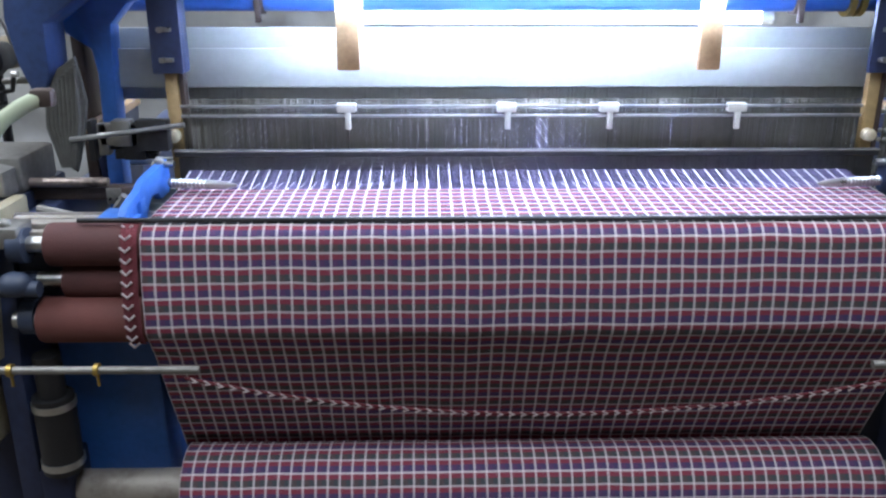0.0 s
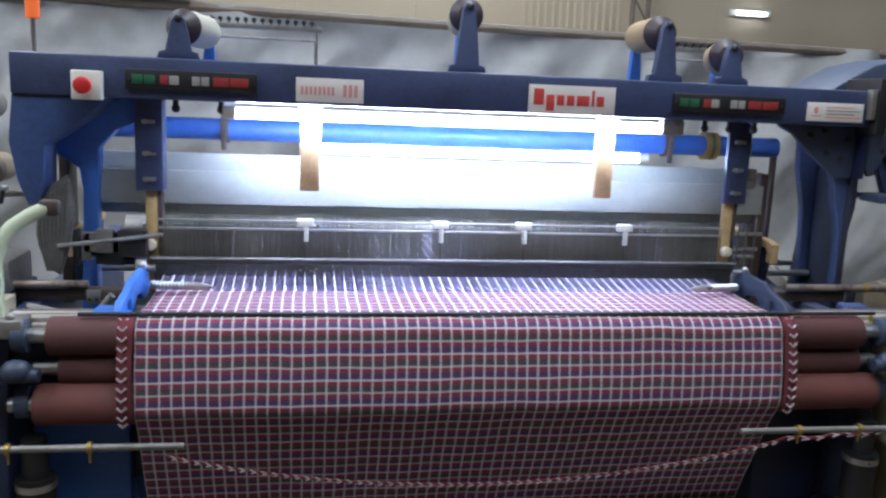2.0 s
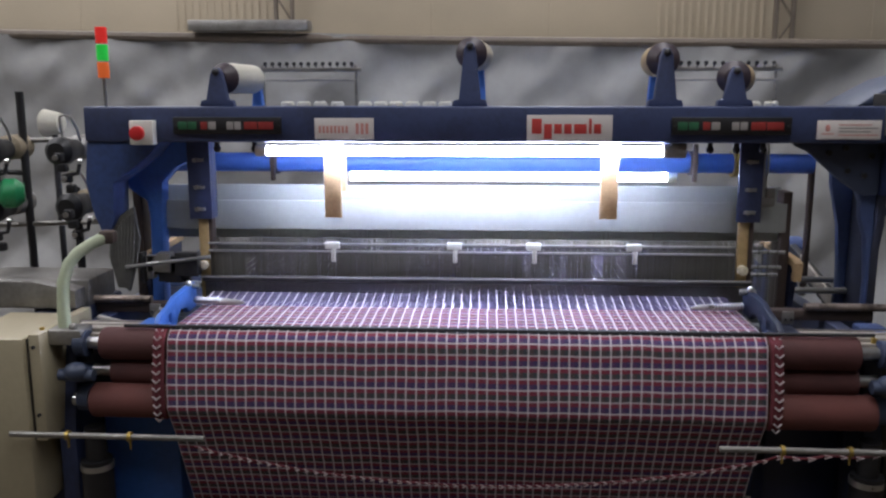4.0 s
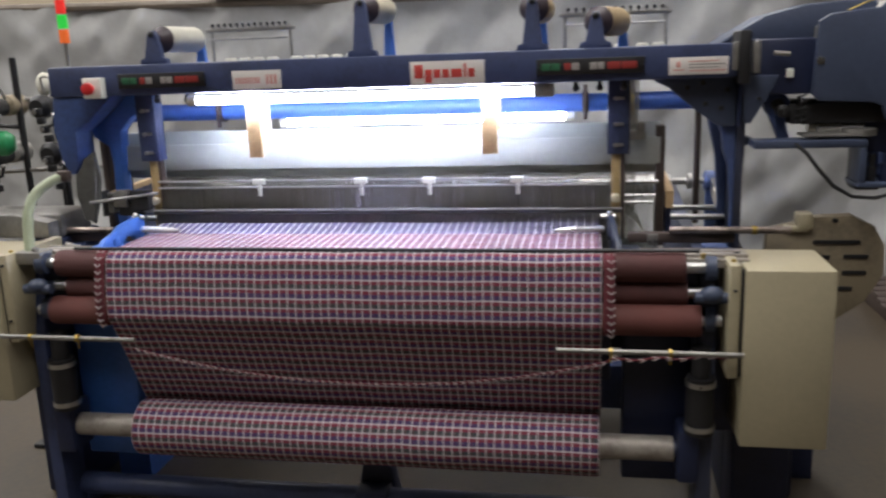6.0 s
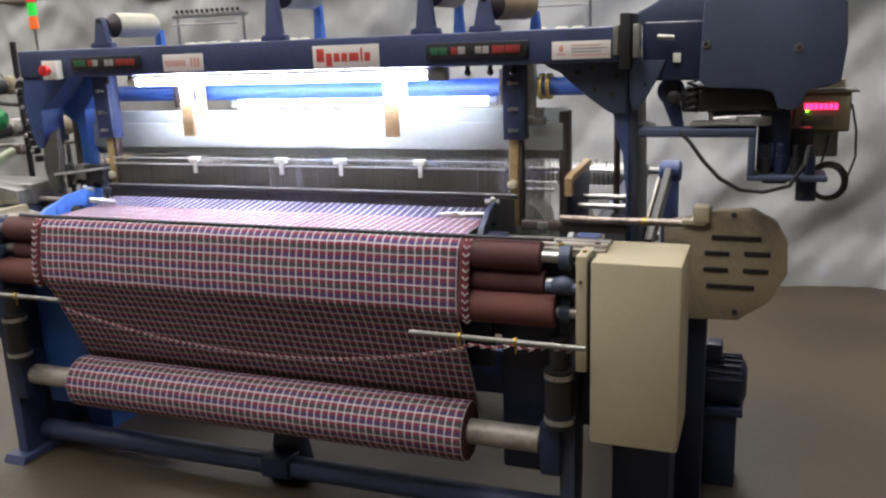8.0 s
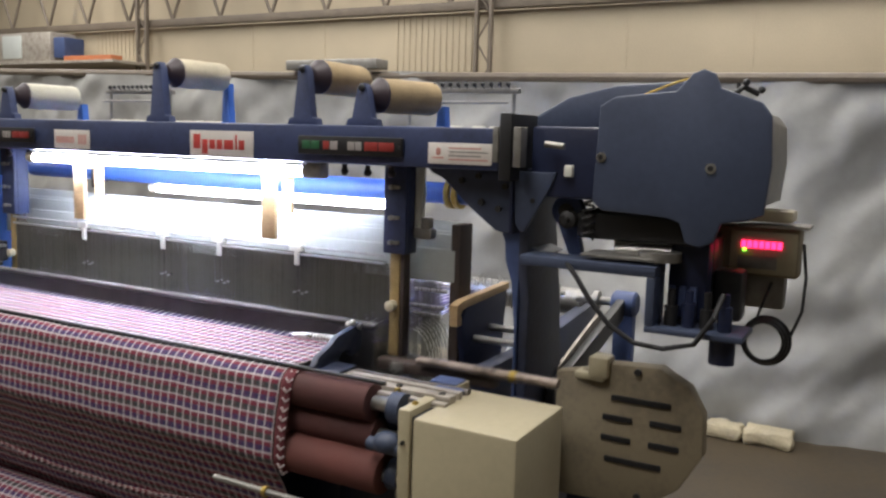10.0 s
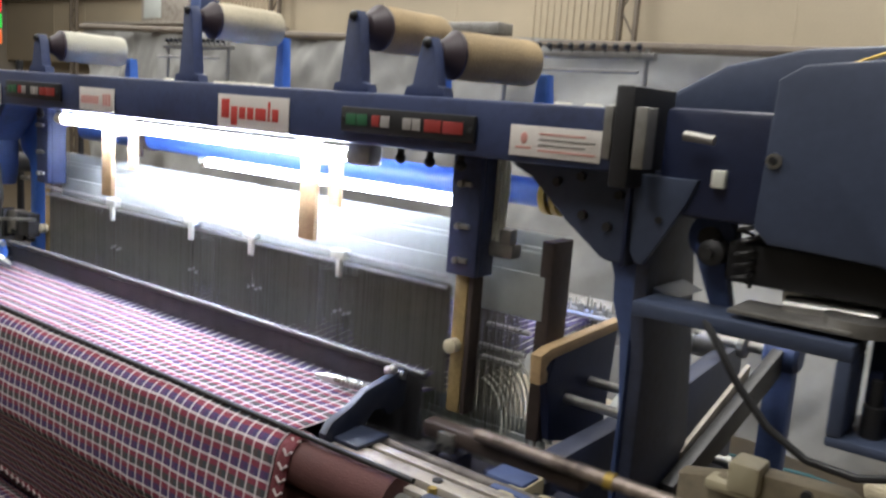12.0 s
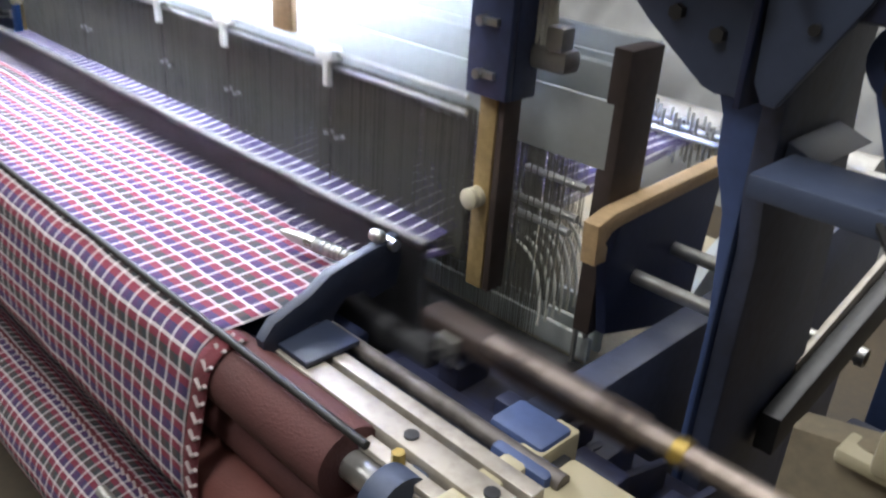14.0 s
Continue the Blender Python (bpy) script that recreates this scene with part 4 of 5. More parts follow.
# ---- temples at the cloth edges ----
def temple(s, x):
    tp = thing("temple", (x, 1.8, 0.95), "blue temple bracket, darkened for shade, with a ringed steel cylinder" if s > 0 else "blue temple bracket in a lit tone with a ringed steel cylinder", "temple", "temples")
    # right bracket takes the shaded blue, left one the lit blue
    m = TEMPLE_SHADE if s > 0 else LIT_BLUE
    bm = B()
    prism(bm, [(1.677, 0.915), (1.672, 0.955), (1.69, 0.974), (1.75, 0.99), (1.785, 1.008), (1.915, 1.024), (1.925, 0.985), (1.915, 0.945), (1.865, 0.94), (1.85, 0.958), (1.815, 0.962), (1.795, 0.945), (1.775, 0.916)], "x", x - 0.009, x + 0.009, 0.002)
    for v in bm.verts:
        v.co.x += s * (1.91 - v.co.y) * 0.1
    part("bracket_plate", bm, m, tp)
    bm = B()
    prism(bm, [(x, 0.915), (x + s * 0.075, 0.915), (x + s * 0.075, 0.925), (x + s * 0.03, 0.94), (x, 0.975)], "y", 1.73, 1.765, 0.003)
    box(bm, min(x, x + s * 0.09), max(x, x + s * 0.09), 1.695, 1.78, 0.936, 0.944, 0.002)
    part("bracket_foot", bm, m, tp)
    bm = B()
    x0 = x - s * 0.02
    prof = [(0, 0.01), (0.02, 0.012)]
    for k in range(9):
        prof += [(0.05 + 0.06 * k, 0.012), (0.065 + 0.06 * k, 0.009), (0.09 + 0.06 * k, 0.009), (0.1 + 0.06 * k, 0.012)]
    prof += [(0.62, 0.011), (0.85, 0.009), (1, 0.003)]
    lathe(bm, prof, (x0, 1.885, 0.974), (x0 - s * 0.165, 1.85, 0.976), 16)
    part("ring_cylinder", bm, STEEL, tp)
    bm = B()
    cyl(bm, (x - s * 0.03, 1.9, 1.015), (x + s * 0.02, 1.9, 1.015), 0.009, 10)
    ball(bm, (x, 1.885, 1.026), 0.011)
    part("clamp_screw", bm, STEEL, tp)


temple(1, 1.035)
temple(-1, -0.695)

# ---- tube lamps on the loom ----
def tube_lamp(x0, x1, y, z, label):
    lamp = thing("tube_lamp", (x0, y, z), label, "lamp", "tube lamps on the loom")
    bm = B()
    cyl(bm, (x0, y, z), (x1, y, z), 0.0145, 20)
    part("tube", bm, TUBE, lamp, "lit fluorescent tube")
    for xa, xb in ((x0 - 0.035, x0), (x1, x1 + 0.035)):
        bm = B()
        cyl(bm, (xa, y, z), (xb, y, z), 0.018, 16)
        part("end_cap", bm, IVORY, lamp)
    return lamp


f = tube_lamp(-0.46, 0.775, 1.998, 1.434, "lit white fluorescent tube clamped under the top beam")
bm = B()
box(bm, 0.778, 0.848, 1.98, 2.025, 1.415, 1.462, 0.008)
part("socket", bm, DULL, f)
f = tube_lamp(-0.255, 0.872, 2.385, 1.318, "lit white fluorescent tube behind the heald frames")
for xx in (-0.27, 0.89):
    bm = B()
    sweep(bm, [(xx, 2.385, 1.33), (xx, 2.38, 1.35), (xx, 2.36, 1.372)], 0.006, 8)
    part("clip", bm, DULL, f)
for wx in (-0.285, 0.592):
    hw = thing("lamp_hanger", (wx, 2.03, 1.17), "pale wooden hanger strip that carries the lamps", "hanger", "lamp hangers")
    bm = B()
    box(bm, wx, wx + 0.055, 2.018, 2.032, 1.218, 1.46, 0.003)
    part("front_strip", bm, WOOD, hw)
    bm = B()
    box(bm, wx + 0.02, wx + 0.06, 2.033, 2.105, 1.4, 1.415, 0.002)
    box(bm, wx + 0.02, wx + 0.06, 2.092, 2.105, 1.295, 1.4, 0.002)
    part("cross_strip", bm, WOOD, hw)
    bm = B()
    box(bm, wx - 0.003, wx + 0.058, 2.015, 2.036, 1.452, 1.463, 0.002)
    part("lamp_holder", bm, PLASTIC, hw)

# ---- fittings on the top beam ----
F = BY - 0.002


def bars(parent, x0, x1, z0, z1, y, cols, material):
    """Plain upright strokes in place of lettering; each stroke (share of width, low, high)."""
    for t, a, b in cols:
        bm = B()
        w = (x1 - x0) / (len(cols) * 1.6)
        xx = x0 + (x1 - x0) * t
        box(bm, xx, xx + w, y - 0.0012, y, z0 + (z1 - z0) * a, z0 + (z1 - z0) * b, 0)
        part("sign_bar", bm, material, parent)


sg = thing("name_sign", (0.485, F, 1.507), "white sign with a bold red word on the top beam", "sign")
part("plate", box(B(), 0.355, 0.614, F - 0.003, F, 1.466, 1.547, 0.001), SIGN, sg)
for x, w, lo, hi in ((0.37, 0.03, 0.3, 0.86), (0.407, 0.024, 0.1, 0.66), (0.438, 0.023, 0.3, 0.66), (0.468, 0.023, 0.3, 0.66), (0.498, 0.038, 0.3, 0.66), (0.543, 0.008, 0.3, 0.86), (0.558, 0.022, 0.3, 0.66)):
    zb, zt = 1.466 + 0.081 * lo, 1.466 + 0.081 * hi
    part("sign_bar", box(B(), x, x + w, F - 0.0042, F - 0.003, zb, zt, 0.0008), SIGN_RED, sg)
sg = thing("small_sign", (-0.2, F, 1.505), "white plate with faded red lettering bars", "sign")
part("plate", box(B(), -0.298, -0.114, F - 0.003, F, 1.472, 1.537, 0.001), SIGN, sg)
bars(sg, -0.285, -0.19, 1.488, 1.52, F - 0.003, [(k / 8, 0.1, 0.8) for k in range(8)], SIGN_PINK)
bars(sg, -0.17, -0.125, 1.488, 1.525, F - 0.003, [(k / 3, 0.0, 0.9) for k in range(3)], SIGN_PINK)
sg = thing("maker_plate", (1.31, F, 1.5), "white plaque with a faded orange mark and pale text bars", "sign")
part("plate", box(B(), 1.222, 1.41, F - 0.003, F, 1.475, 1.531, 0.001), SIGN, sg)
bm = B()
ball(bm, (1.253, F - 0.003, 1.508), 0.011, 12, (0.7, 0.12, 1))
box(bm, 1.236, 1.27, F - 0.004, F - 0.003, 1.489, 1.493, 0)
part("mark", bm, SIGN_PINK, sg)
for k in range(4):
    bm = B()
    box(bm, 1.285, 1.4 - 0.02 * (k % 2), F - 0.004, F - 0.003, 1.486 + 0.01 * k, 1.489 + 0.01 * k, 0)
    part("text_bar", bm, SIGN_PINK if k in (0, 3) else DULL, sg)
for x0, x1, z0, z1 in ((0.79, 1.145, 1.487, 1.54), (-0.74, -0.4, 1.487, 1.54)):
    dp = thing("indicator_strip", (x0, F, 1.51), "black indicator strip with green, white and red segments", "indicator", "indicator strips")
    part("housing", box(B(), x0, x1, F - 0.012, F, z0, z1, 0.004), BLACK, dp)
    L = x1 - x0
    for t0, t1, m in ((0.05, 0.13, SEG_GREEN), (0.14, 0.22, SEG_GREEN), (0.26, 0.32, SEG_RED), (0.33, 0.4, SEG_WHITE), (0.5, 0.56, SEG_WHITE), (0.57, 0.63, SEG_WHITE), (0.66, 0.78, SEG_RED), (0.79, 0.93, SEG_RED)):
        bm = B()
        box(bm, x0 + L * t0, x0 + L * t1, F - 0.0145, F - 0.0122, z0 + 0.015, z1 - 0.014, 0.001)
        part("segment", bm, m, dp)
    for xx in (x0 + 0.008, x1 - 0.008):
        bm = B()
        cyl(bm, (xx, F - 0.016, (z0 + z1) / 2), (xx, F - 0.012, (z0 + z1) / 2), 0.005, 8)
        part("screw", bm, DARK, dp)
sb = thing("stop_button", (-0.835, F, 1.49), "white box with a red mushroom stop button", "button")
part("box", box(B(), -0.87, -0.795, F - 0.035, F, 1.455, 1.53, 0.004), PLASTIC, sb)
bm = B()
lathe(bm, [(0, 0.012), (0.4, 0.012), (0.5, 0.022), (0.9, 0.022), (1, 0.016)], (-0.835, F - 0.034, 1.492), (-0.835, F - 0.07, 1.492), 20)
part("button", bm, RED, sb)
# signal tower
tw = thing("signal_tower", (-0.985, 2.03, 1.572), "signal tower with red, green and orange lenses", "signal lamp")
bm = B()
cyl(bm, (-0.985, 2.03, 1.572), (-0.985, 2.03, 1.66), 0.006, 10)
part("pole", bm, STEEL, tw)
for k, m in enumerate((ORANGE_LIT, GREEN_LIT, RED_LIT)):
    z = 1.66 + 0.054 * k
    bm = B()
    lathe(bm, [(0, 0.016), (0.04, 0.018), (0.96, 0.018), (1, 0.016)], (-0.985, 2.03, z), (-0.985, 2.03, z + 0.05), 20)
    part("lens", bm, m, tw)

# bobbins on their brackets
def bobbin_set(x, top, tilt, m, big=True, r=0.048):
    br = thing("bobbin_bracket", (x, 2.0, 1.572), "dark blue bobbin bracket bolted to the top beam", "bracket", "bobbin brackets")
    bm = B()
    prism(bm, [(x - 0.055, 1.572), (x + 0.055, 1.572), (x + 0.05, 1.59), (x + 0.034, 1.594), (x + 0.018, top - 0.02), (x + 0.008, top), (x - 0.008, top), (x - 0.018, top - 0.02), (x - 0.034, 1.594), (x - 0.05, 1.59)], "y", 1.985, 2.015, 0.003)
    part("upright", bm, BLUE, br)
    bm = B()
    cyl(bm, (x, 2.0, top - 0.03), (x + tilt, 2.26, top - 0.03), 0.009, 10)
    ball(bm, (x, 1.985, top - 0.012), 0.011)
    part("spindle", bm, DARK, br)
    bm = B()
    prism(bm, [(x + tilt - 0.05, 1.525), (x + tilt + 0.05, 1.525), (x + tilt + 0.05, 1.545), (x + tilt + 0.022, 1.548), (x + tilt + 0.012, top - 0.05), (x + tilt - 0.012, top - 0.05), (x + tilt - 0.022, 1.548), (x + tilt - 0.05, 1.545)], "y", 2.27, 2.3, 0.003)
    # lit tone of the front upright's blue
    part("rear_upright", bm, LIT_BLUE, br)
    bo = thing("bobbin", (x, 2.03, top - 0.03), "cream yarn bobbin with a dark end flange", "bobbin", "bobbins on the beam")
    d = Vector((tilt, 0.26, 0)).normalized()
    p = Vector((x, 2.03, top - 0.03))
    bm = B()
    lathe(bm, [(0, r * 0.5), (0.01, r * 0.9), (0.06, r), (0.3, r * 1.02), (0.5, r * 0.99), (0.9, r), (0.97, r * 0.93), (1, r * 0.4)], p + d * 0.032, p + d * 0.236, 28)
    part("yarn", bm, m, bo)
    bm = B()
    lathe(bm, [(0, 0.014), (0.08, r * 0.5), (0.5, r * 0.75), (0.85, r * 1.03), (1, r * 1.0)], p - d * 0.008, p + d * 0.036, 24)
    part("end_flange", bm, FLANGE, bo, "dark purple-brown cone end")


bobbin_set(0.18, 1.765, 0.03, PACKAGE)
bobbin_set(0.775, 1.745, 0.02, PACKAGE_B, r=0.05)
bobbin_set(-0.61, 1.69, 0.05, PACKAGE_W)
bobbin_set(0.985, 1.69, 0.1, PACKAGE_B, r=0.05)
# yarn rack with guides and small cones behind the beam
def yarn_rack(x0, x1):
    rk = thing("yarn_rack", ((x0 + x1) / 2, 2.44, 1.525), "thin steel yarn rack with a row of eyelets", "rack", "yarn racks")
    for xx in (x0, x1):
        bm = B()
        cyl(bm, (xx, 2.44, 1.525), (xx, 2.44, 1.715), 0.006, 8)
        part("post", bm, DULL, rk)
    bm = B()
    box(bm, x0 - 0.02, x1 + 0.02, 2.43, 2.45, 1.69, 1.705, 0.002)
    cyl(bm, (x0, 2.4, 1.66), (x1, 2.4, 1.66), 0.004, 8)
    part("bar", bm, DULL, rk)
    n = 13
    for i in range(n):
        bm = B()
        x = x0 + (x1 - x0) * (i + 0.5) / n
        ball(bm, (x, 2.425, 1.718), 0.008, 8)
        cyl(bm, (x, 2.44, 1.7), (x, 2.425, 1.716), 0.0025, 6)
        part("eyelet", bm, BLACK, rk)


yarn_rack(-0.58, -0.24)
yarn_rack(0.87, 1.25)
for x in (-0.48, -0.42, -0.36, -0.3, 1.08, 1.16, 1.22, -0.2, -0.145, -0.09, -0.03, 0.03, 0.085):
    bm = B()
    lathe(bm, [(0, 0.026), (0.06, 0.028), (0.9, 0.024), (1, 0.018)], (x, 2.38, 1.526), (x, 2.38, 1.585), 18)
    cn = thing("yarn_cone", (x, 2.38, 1.526), "small white yarn cone standing on the rear rail", "cone", "small yarn cones")
    part("yarn", bm, PACKAGE_W, cn)

# ---- cabinets ----
def cabinet(x0, x1, y0, y1, z0, z1, label, side):
    cb = thing("control_cabinet", ((x0 + x1) / 2, (y0 + y1) / 2, z0), label, "cabinet", "cream cabinets")
    part("body", box(B(), x0, x1, y0, y1, z0, z1, 0.008), CREAM, cb)
    xs = x0 - 0.045 if side > 0 else x1 + 0.012
    part("side_cover", box(B(), xs, xs + 0.033, y0 + 0.01, y1 + 0.03, z0 + 0.22, z1 + 0.012, 0.005), CREAM, cb)
    part("seal", box(B(), min(xs + 0.033, x0) if side > 0 else x1, x0 if side > 0 else xs, y0 + 0.02, y1, z0 + 0.22, z1 - 0.005, 0.002), BLACK, cb)
    for zz in (z0 + 0.3, z0 + 0.5):
        bm = B()
        cyl(bm, (xs + 0.016, y0 + 0.002, zz), (xs + 0.016, y0 + 0.011, zz), 0.005, 8)
        part("screw", bm, DARK, cb)
    bm = B()
    cyl(bm, (xs + 0.017, y0 + 0.06, z1 + 0.01), (xs + 0.017, y0 + 0.06, z1 + 0.019), 0.007, 6)
    part("bolt", bm, BRASS, cb)
    bm = B()
    box(bm, x0 + 0.04, x1 - 0.04, y1, 1.95, z0 + 0.1, z0 + 0.3, 0.006)
    part("mount", bm, NAVY, cb)


cabinet(1.425, 1.68, 1.56, 1.84, 0.352, 0.917, "tall cream sheet-metal cabinet beside the rollers", 1)
cabinet(-1.265, -1.06, 1.56, 1.86, 0.41, 0.935, "cream sheet-metal cabinet at the loom's end", -1)
for x0, x1 in ((-1.2, -1.1), (1.5, 1.6)):
    bm = B()
    box(bm, x0, x1, 1.85, 1.98, FLOOR, 0.5, 0.01)
    part("cabinet_leg", bm, NAVY, loom)

# slotted octagonal cover beside the cabinet
gv = thing("slotted_cover", (1.78, 2.07, 0.6), "dusty cream octagonal guard plate with black slots", "guard")
bm = B()
prism(bm, [(1.575, 0.6), (1.575, 0.935), (1.69, 0.96), (1.72, 0.978), (1.85, 0.985), (1.925, 0.945), (1.962, 0.88), (1.966, 0.777), (1.911, 0.678), (1.82, 0.61)], "y", 2.06, 2.11, 0.006)
part("plate", bm, COVER, gv)
for x, z, w in ((1.805, 0.891, 0.152), (1.747, 0.837, 0.078), (1.871, 0.84, 0.08), (1.745, 0.782, 0.078), (1.869, 0.783, 0.078), (1.792, 0.726, 0.148)):
    bm = B()
    box(bm, x - w / 2, x + w / 2, 2.055, 2.0605, z - 0.0075, z + 0.0075, 0.002)
    part("slot", bm, BLACK, gv)
for x, z in ((1.795, 0.968), (1.81, 0.64)):
    bm = B()
    cyl(bm, (x, 2.05, z), (x, 2.061, z), 0.009, 10)
    part("bolt", bm, DARK, gv)
bm = B()
box(bm, 1.668, 1.722, 2.035, 2.1, 0.94, 0.995, 0.008)
box(bm, 1.63, 1.71, 2.04, 2.09, 0.93, 0.95, 0.006)
part("cap_block", bm, CREAM, gv, "off-white cap block")
part("mount", box(B(), 1.6, 1.72, 2.11, 2.2, FLOOR, 0.9, 0.008), NAVY, gv)
part("drive_base", box(B(), 1.45, 1.64, 1.82, 2.0, FLOOR, 0.36, 0.01), NAVY, loom)
mo = thing("drive_motor", (1.74, 2.33, 0.16), "navy blue electric drive motor with a terminal box", "motor")
bm = B()
lathe(bm, [(0, 0.06), (0.05, 0.085), (0.3, 0.085), (0.32, 0.09), (0.9, 0.09), (0.95, 0.08), (1, 0.05)], (1.6, 2.33, 0.29), (1.86, 2.33, 0.29), 28)
part("body", bm, NAVY, mo)
for k in range(10):
    a = radians(20 + 16 * k)
    bm = B()
    box(bm, 1.69, 1.84, 2.33 - 0.097 * math.cos(a) - 0.004, 2.33 - 0.097 * math.cos(a) + 0.004, 0.29 + 0.095 * math.sin(a) - 0.004, 0.29 + 0.095 * math.sin(a) + 0.004, 0.001)
    part("fin", bm, NAVY, mo)
bm = B()
box(bm, 1.69, 1.77, 2.28, 2.36, 0.37, 0.44, 0.008)
part("terminal_box", bm, NAVY, mo)
bm = B()
box(bm, 1.62, 1.85, 2.24, 2.42, 0.18, 0.21, 0.004)
box(bm, 1.64, 1.83, 2.26, 2.4, FLOOR, 0.19, 0.004)
part("foot", bm, NAVY, mo)

# ---- dobby head ----
db = thing("dobby_head", (1.86, 2.1, 1.3), "large slate blue dobby head with a rounded cover plate", "dobby")
out = [(1.675, 1.4), (1.685, 1.63), (1.72, 1.652), (1.8, 1.66), (1.865, 1.665), (1.9, 1.705), (1.925, 1.715), (1.95, 1.705), (1.965, 1.672), (2.0, 1.66), (2.055, 1.64), (2.078, 1.61), (2.085, 1.5), (2.075, 1.39), (2.04, 1.375), (1.985, 1.365), (1.97, 1.32), (1.94, 1.305), (1.905, 1.315), (1.89, 1.36), (1.86, 1.37), (1.7, 1.378)]
bm = B()
prism(bm, out, "y", 1.975, 1.995, 0.006)
cov = part("cover_plate", bm, SLATE, db, "slate blue rounded cover plate")
bm = B()
prism(bm, [(1.9 + (x - 1.9) * 0.9, 1.5 + (z - 1.5) * 0.88) for x, z in out if z > 1.36], "y", 1.997, 2.42, 0.01)
part("housing", bm, DULL, db, "grey-green dobby housing")
for x, z in ((1.695, 1.507), (1.955, 1.49)):
    bm = B()
    cyl(bm, (x, 1.97, z), (x, 1.976, z), 0.012, 16)
    w = part("washer", bm, STEEL, cov)
    bm = B()
    cyl(bm, (x, 1.966, z), (x, 1.971, z), 0.007, 8)
    part("bolt", bm, BLACK, w)
bm = B()
prism(bm, [(1.4, 1.572), (1.44, 1.6), (1.55, 1.66), (1.68, 1.69), (1.85, 1.7), (1.9, 1.69), (1.9, 1.6), (1.66, 1.572)], "y", 2.12, 2.4, 0.01)
part("arched_hood", bm, SLATE, db)
bm = B()
sweep(bm, [(1.985, 2.05, 1.665), (2.0, 2.06, 1.68), (2.03, 2.08, 1.665)], 0.007, 8)
ball(bm, (2.005, 2.06, 1.69), 0.009, 8)
ball(bm, (2.035, 2.09, 1.675), 0.009, 8)
cyl(bm, (1.985, 2.08, 1.655), (1.985, 2.08, 1.69), 0.005, 8)
part("oil_fitting", bm, DARK, db)
bm = B()
sweep(bm, [(1.78, 2.02, 1.66), (1.84, 2.03, 1.685), (1.89, 2.03, 1.7)], 0.0028, 6)
part("oil_pipe", bm, BRASS, db)
# coupling between beam and dobby
bm = B()
box(bm, 1.44, 1.475, 1.93, 2.1, 1.44, 1.61, 0.005)
part("clamp_plate", bm, BLACK, db)
bm = B()
box(bm, 1.42, 1.437, 1.935, 1.965, 1.485, 1.575, 0.002)
box(bm, 1.482, 1.503, 1.925, 1.965, 1.475, 1.575, 0.002)
part("cheek_plate", bm, DULL, db)
bm = B()
box(bm, 1.5, 1.69, 2.0, 2.3, 1.4, 1.58, 0.01)
part("neck", bm, NAVY, db)
bm = B()
box(bm, 1.596, 1.619, 1.985, 2.0, 1.455, 1.484, 0.003)
part("white_tab", bm, PLASTIC, db)
bm = B()
cyl(bm, (1.55, 1.97, 1.535), (1.6, 1.97, 1.53), 0.008, 10)
part("shaft_end", bm, DULL, db)
bm = B()
sweep(bm, [(1.655 + 0.014 * math.cos(k * 0.6), 2.02 + 0.014 * math.sin(k * 0.6), 1.3 + 0.0019 * k) for k in range(74)], 0.0035, 6)
part("spring", bm, DARK, db)
bm = B()
lathe(bm, [(0, 0.014), (0.1, 0.022), (0.9, 0.022), (1, 0.014)], (1.6, 2.01, 1.345), (1.6, 2.06, 1.345), 24)
cyl(bm, (1.6, 1.995, 1.345), (1.6, 2.02, 1.345), 0.009, 12)
part("pivot", bm, DARK, db)
bm = B()
box(bm, 1.62, 1.93, 2.03, 2.3, 1.3, 1.37, 0.01)
part("lever_box", bm, BLACK, db)
bm = B()
cyl(bm, (1.72, 2.06, 1.27), (1.86, 2.06, 1.275), 0.022, 16)
cyl(bm, (1.7, 2.12, 1.285), (1.84, 2.12, 1.29), 0.02, 16)
part("silver_cylinder", bm, STEEL, db)
bm = B()
box(bm, 1.5, 1.85, 1.95, 2.05, 1.228, 1.254, 0.004)
box(bm, 1.828, 1.85, 1.95, 2.05, 1.112, 1.228, 0.004)
box(bm, 1.828, 2.055, 1.95, 2.1, 1.096, 1.112, 0.004)
part("support_frame", bm, SLATE, db, "slate blue angle-iron support frame")
bm = B()
box(bm, 1.656, 1.84, 1.965, 2.07, 1.262, 1.27, 0.002)
cyl(bm, (1.84, 2.02, 1.262), (1.84, 2.02, 1.284), 0.052, 24)
part("drip_tray", bm, DULL, db, "dull silver drip tray with a rounded end")
for k in range(4):
    bm = B()
    x = 1.88 + 0.042 * k
    cyl(bm, (x, 2.0, 1.112), (x, 2.0, 1.16 + 0.01 * (k % 2)), 0.016, 14)
    cyl(bm, (x, 2.0, 1.16), (x, 2.0, 1.2), 0.009, 10)
    part("solenoid", bm, NAVY if k % 2 else BLACK, db)
bm = B()
box(bm, 1.853, 1.95, 2.06, 2.11, 1.114, 1.32, 0.008)
part("valve_bank", bm, NAVY, db, "dark navy valve bank")
for k in range(3):
    bm = B()
    box(bm, 1.858 + 0.026 * k, 1.876 + 0.026 * k, 2.045, 2.059, 1.125, 1.2, 0.003)
    part("valve", bm, BLUE, db)
bm = B()
cyl(bm, (2.0, 2.02, 1.03), (2.0, 2.02, 1.096), 0.03, 18)
part("filter_bowl", bm, NAVY, db)
bm = B()
